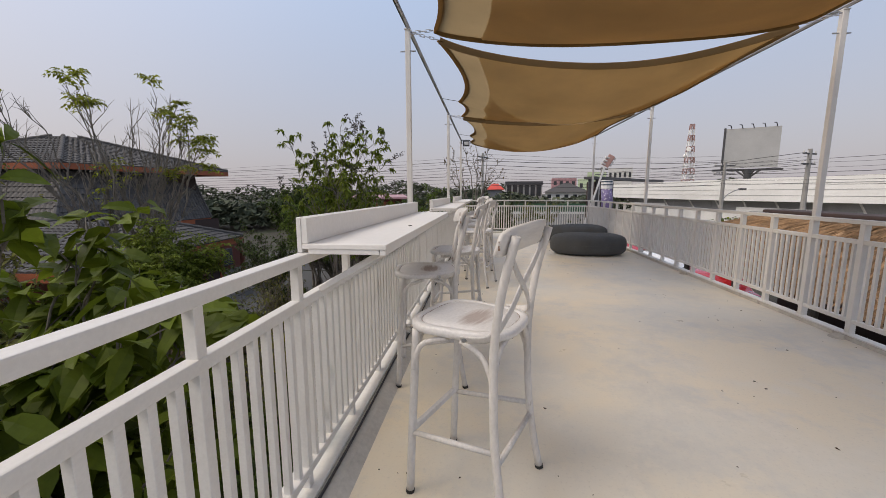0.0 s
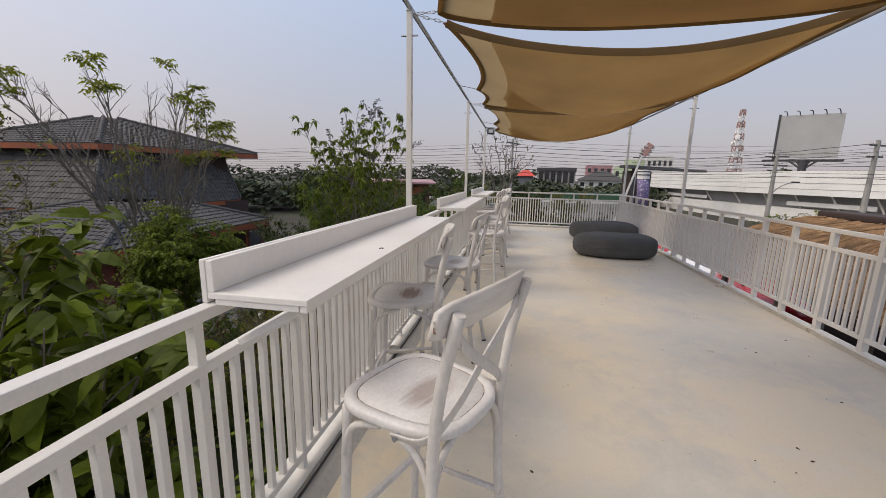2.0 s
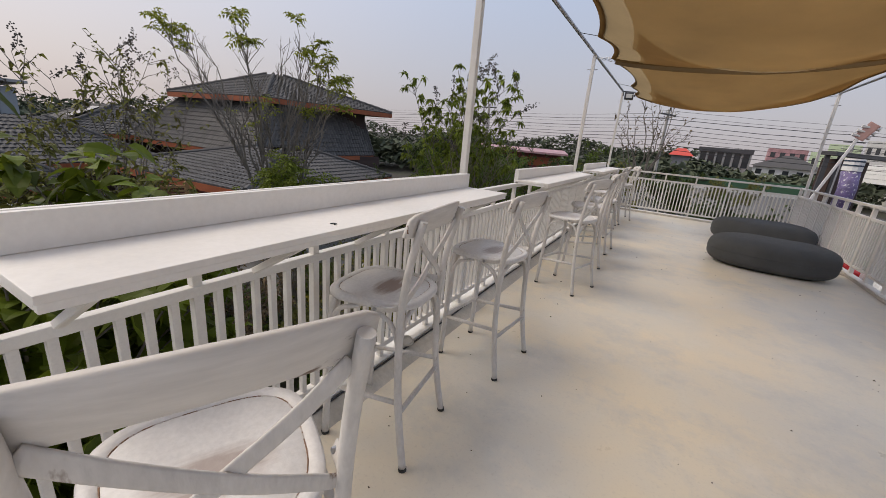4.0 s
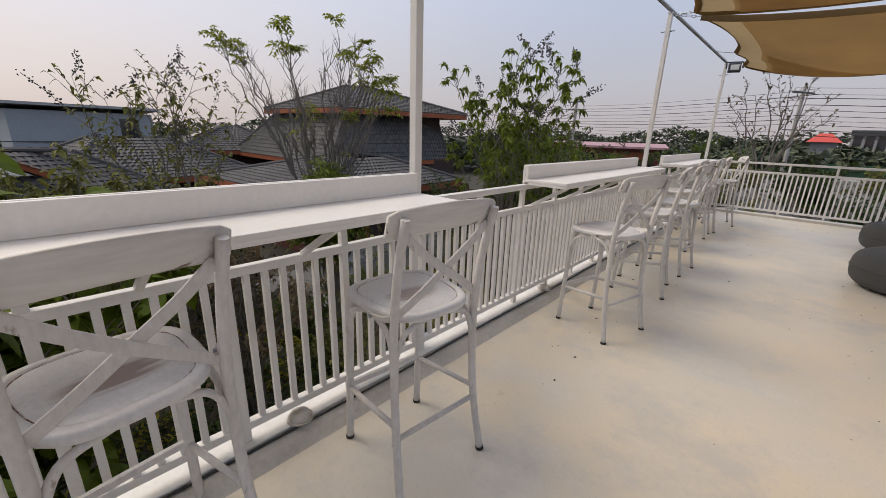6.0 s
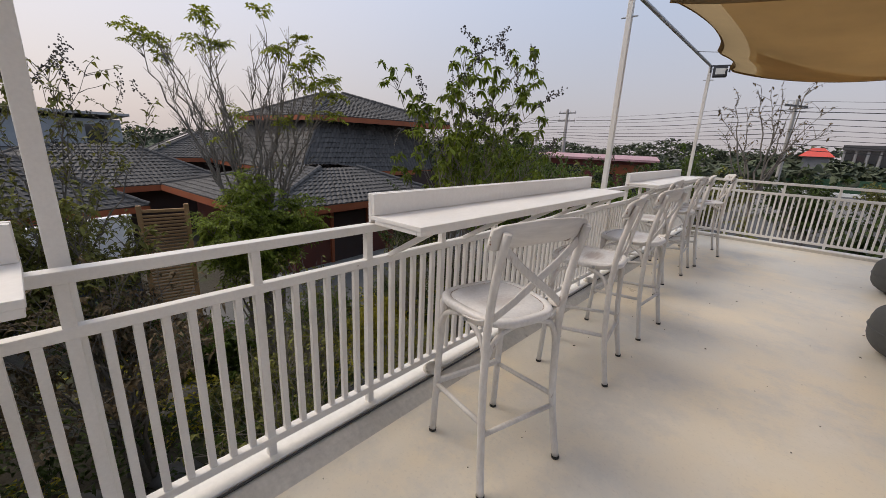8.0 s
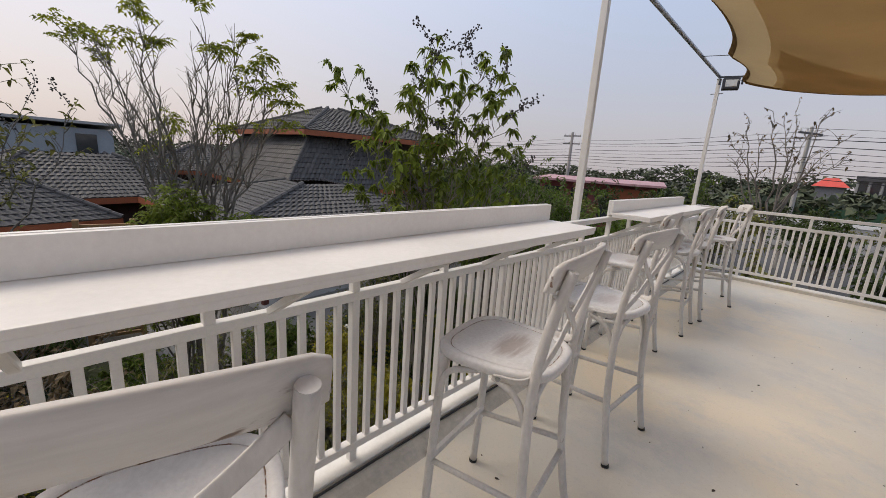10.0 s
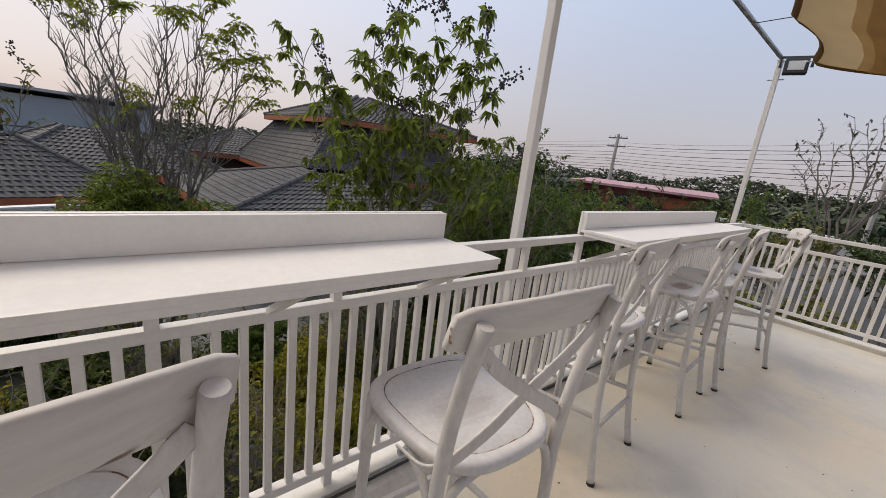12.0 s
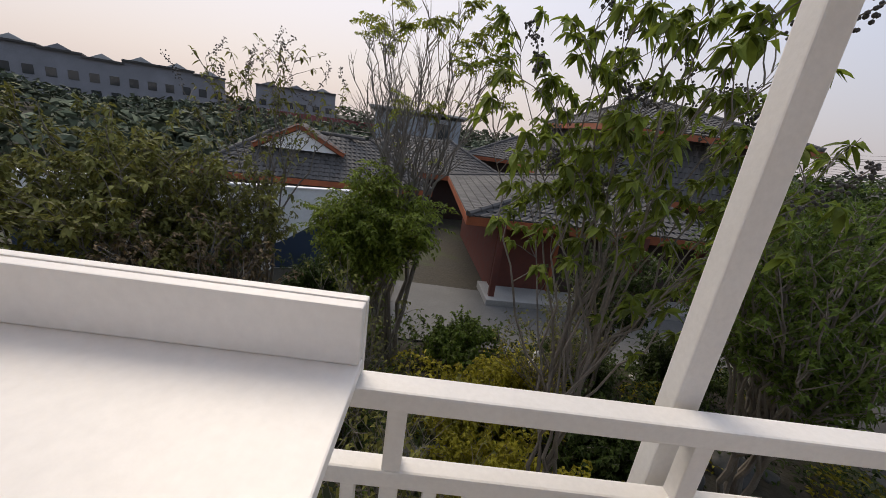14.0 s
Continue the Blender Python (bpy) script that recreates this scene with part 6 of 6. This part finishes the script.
def white_house():
    h = thing("house", "white two-storey house with a dark hip roof and air conditioners", "house")
    a, b = (13.2, 89.0), (22.2, 87.3)
    part("wall", prism(a, b, GROUND, 1.2, 7.0), WHITE_WALL, h)
    ea = [on_line(a, b, -0.06, -0.7), on_line(a, b, 1.06, -0.7), on_line(a, b, 1.06, 7.7), on_line(a, b, -0.06, 7.7)]
    rd = [on_line(a, b, 0.42, 3.4), on_line(a, b, 0.58, 3.4)]
    bm = bmesh.new()
    ev = [bm.verts.new((*p, 1.2)) for p in ea]
    rv = [bm.verts.new((*p, 3.3)) for p in rd]
    for f in ((ev[0], ev[1], rv[1], rv[0]), (ev[1], ev[2], rv[1]), (ev[2], ev[3], rv[0], rv[1]), (ev[3], ev[0], rv[0]), (ev[3], ev[2], ev[1], ev[0])):
        bm.faces.new(f)
    part("roof", bm, ROOF, h, "dark hip roof")
    windows_on(h, a, b, -0.1, 0.75, 5, 0.45)
    windows_on(h, a, b, -2.4, -1.5, 5, 0.45)
    for t in (0.3, 0.52, 0.74):
        q, r = on_line(a, b, t, -0.4), on_line(a, b, t + 0.07, -0.4)
        part("air_conditioner", prism(q, r, -1.0, -0.5, 0.3), SHADE_GREY, h, "grey air conditioner box")
    return h


white_house()


def glass_block():
    g = thing("building", "dark flat-roofed building with pale columns", "building")
    a, b = (6.2, 119.8), (16.6, 118.8)
    part("wall", prism(a, b, GROUND, 4.2, 8), SHADE_GREY, g)
    part("roof", prism(on_line(a, b, -0.03, -0.8), on_line(a, b, 1.03, -0.8), 3.5, 4.5, 10), STEEL_DARK, g, "dark flat roof")
    windows_on(g, a, b, 0.2, 3.4, 6, 0.7)
    for k in range(7):
        q = on_line(a, b, k / 6, -0.4)
        part("column", box(q[0] - 0.12, q[1] - 0.12, GROUND, q[0] + 0.12, q[1] + 0.12, 3.5), SHADE_GREY, g, "pale column")
    return g


glass_block()


def stepped_block():
    g = thing("building", "pale green stepped building with a white parapet", "building")
    part("wall", prism((24.4, 107.3), (31.0, 105.5), GROUND, 4.8, 9), GREEN_WALL, g)
    part("upper_wall", prism((26.6, 106.8), (31.0, 105.5), 4.8, 6.5, 8), GREEN_WALL, g)
    windows_on(g, (24.4, 107.3), (31.0, 105.5), 2.4, 3.6, 4, 0.45)
    part("annex", prism((31.4, 105.3), (36.8, 103.6), GROUND, 7.4, 8), STATUE, g, "grey-beige annex")
    windows_on(g, (31.4, 105.3), (36.8, 103.6), 5.0, 6.2, 5, 0.5)
    part("low_block", prism((17.8, 108.0), (24.0, 107.2), GROUND, 5.0, 8), PINK_ROOF, g, "pinkish low block")
    windows_on(g, (17.8, 108.0), (24.0, 107.2), 3.2, 4.2, 4, 0.5)
    return g


stepped_block()


def red_house():
    h = thing("house", "small grey house with a bright red roof behind a fence", "house")
    part("wall", box(0.4, 63.6, GROUND, 2.6, 66, 1.75), TOWN_GREY, h)
    bm = bmesh.new()
    ev = [bm.verts.new(p) for p in ((0.0, 63.2, 1.7), (3.0, 63.2, 1.7), (3.0, 66.4, 1.7), (0.0, 66.4, 1.7))]
    rv = [bm.verts.new(p) for p in ((1.0, 64.8, 2.65), (2.0, 64.8, 2.65))]
    for f in ((ev[0], ev[1], rv[1], rv[0]), (ev[1], ev[2], rv[1]), (ev[2], ev[3], rv[0], rv[1]), (ev[3], ev[0], rv[0]), (ev[3], ev[2], ev[1], ev[0])):
        bm.faces.new(f)
    part("roof", bm, RED_ROOF, h, "bright red roof")
    return h


red_house()
tagged(part("boundary_fence", prism((-14, 56.0), (14.0, 56.0), GROUND, -0.35, 0.15), GREEN_NET), "green sheet fence across the yard", "fence")
tagged(part("boundary_wall", prism((-12, 46.0), (12.0, 46.0), GROUND, -1.25, 0.2), SHADE_GREY), "grey boundary wall with a pale top", "wall", kind="structure")
tagged(part("wall_top_rail", prism((-12, 45.95), (12.0, 45.95), -1.25, -1.0, 0.3), WHITE_WALL), "pale rail on the boundary wall", "rail")
tagged(part("yard_paving", box(-16, 21.2, GROUND + 0.004, 13.4, 45.8, GROUND + 0.04), ASPHALT), "grey paved yard behind the terrace", "yard", kind="structure")


def pink_shed():
    s = thing("shed", "long low shop with a faded pink tin roof", "shed")
    a, b = (-17.2, 36.0), (-8.4, 38.6)
    part("wall", prism(a, b, GROUND, 0.55, 5.0), DARK_RED, s, "dark red front")
    bm = bmesh.new()
    vs = []
    for t, o, z in ((-0.04, -1.2, 0.62), (1.06, -1.2, 0.62), (1.06, 5.2, 0.86), (-0.04, 5.2, 0.86)):
        q = on_line(a, b, t, o)
        vs.append(bm.verts.new((*q, z)))
        vs.append(bm.verts.new((*q, z + 0.16)))
    for f in ((0, 2, 3, 1), (2, 4, 5, 3), (4, 6, 7, 5), (6, 0, 1, 7), (1, 3, 5, 7), (0, 6, 4, 2)):
        bm.faces.new([vs[i] for i in f])
    part("roof", bm, PINK_ROOF, s, "faded pink tin roof")
    windows_on(s, a, b, -2.2, 0.1, 4, 0.6)
    part("sign_board", prism(on_line(a, b, 0.62, -0.3), on_line(a, b, 0.95, -0.3), -0.5, 0.3, 0.08), FASCIA, s, "orange sign board")
    return s


pink_shed()


def guitar_sign():
    g = thing("sculpture_sign", "tilted giant guitar neck sign with a red head", "sign")
    part("neck", tube([(6.6, 29.3, GROUND), (8.35, 28.8, 3.1)], 0.1, 8, (0.07, 0.13)), WHITE_WALL, g, "pale neck")
    bm = bmesh.new()
    d = Vector((0.45, -0.12, 0.8)).normalized()
    p = Vector((8.35, 28.8, 3.05))
    add_tube(bm, [p, p + d * 0.15, p + d * 0.6, p + d * 0.85], 0.1, 8, (0.12, 0.46))
    part("head", bm, TOWER_RED, g, "red head")
    for k in range(3):
        for s in (-1, 1):
            q = p + d * (0.15 + 0.24 * k)
            m = bmesh.new()
            add_tube(m, [q, q + Vector((0.34 * s, 0, -0.19 * s * 0.4))], [0.05, 0.09], 6)
            part("peg", m, STATUE, g, "white tuning peg")
    return g


guitar_sign()


def banner():
    b = thing("banner", "tall white and purple printed fabric banner", "banner")
    part("cloth", tube([(9.15, 30.7, -0.6), (9.2, 30.7, 0.5), (9.1, 30.7, 1.5)], 0.4, 12), PURPLE, b, "purple printed cloth", True)
    part("top_band", tube([(9.1, 30.7, 1.505), (9.1, 30.7, 2.15)], 0.42, 12), WHITE_WALL, b, "white band with dark stripes")
    for z in (1.75, 1.98):
        part("stripe", tube([(9.1, 30.7, z), (9.1, 30.7, z + 0.08)], 0.43, 12), MURAL, b, "dark stripe")
    part("pole", tube([(8.6, 30.8, GROUND), (8.6, 30.8, 2.2)], 0.04, 6), GALV, b)
    return b


banner()


def terrace_row(label, a, b, units, top, depth, tone):
    g = thing("row_houses", label, "houses")
    rnd = random.Random(units)
    full = top
    for k in range(units):
        top = full + rnd.uniform(-0.5, 0.3)
        p, q = on_line(a, b, k / units), on_line(a, b, (k + 1) / units)
        part("wall", prism(p, q, GROUND, top - 1.6, depth), tone, g)
        bm = prism(on_line(p, q, -0.02, -0.5), on_line(p, q, 1.02, -0.5), top - 1.6, top - 1.3, depth + 1)
        part("roof", bm, ROOF, g, "grey roof slab")
        bm = bmesh.new()
        l, r, m = on_line(p, q, 0.2, -0.6), on_line(p, q, 0.8, -0.6), on_line(p, q, 0.5, -0.6)
        l2, r2, m2 = on_line(p, q, 0.2, 3), on_line(p, q, 0.8, 3), on_line(p, q, 0.5, 3)
        vs = [bm.verts.new(v) for v in ((*l, top - 1.3), (*r, top - 1.3), (*m, top - 0.5), (*l2, top - 1.3), (*r2, top - 1.3), (*m2, top - 0.5))]
        for f in ((0, 1, 2), (3, 5, 4), (0, 2, 5, 3), (1, 4, 5, 2), (0, 3, 4, 1)):
            bm.faces.new([vs[i] for i in f])
        part("dormer", bm, SHADE_GREY if rnd.random() < 0.5 else TOWN_GREY, g, "grey dormer gable")
        windows_on(g, p, q, 0.6, 2.0, 2, 0.5)
        windows_on(g, p, q, -2.0, -0.6, 2, 0.5)
    return g


terrace_row("row of grey and white townhouses in the haze", (-52, -72), (-80, -36), 9, 6.2, 8, TOWN_GREY)
terrace_row("distant white apartment row", (-101, -40), (-106, -22), 3, 7.0, 8, TOWN_GREY)
tagged(part("brick_wall", prism((-74, -33), (-82, 6), GROUND, 0.2, 0.3), DARK_RED), "long dark red boundary wall far behind the houses", "wall", kind="structure")
treeline("scrub and gardens behind the mural wall", [(-22, -16), (-27, -8), (-33, 0), (-36, 8)], 3.0, 17, 6000)
treeline("scrub before the townhouses", [(-40, -60), (-58, -34), (-74, -8), (-88, 20)], 4.0, 12, 6000)
treeline("trees far behind the townhouses", [(-110, -110), (-140, -50), (-150, 10)], 7.5, 13, 4000)
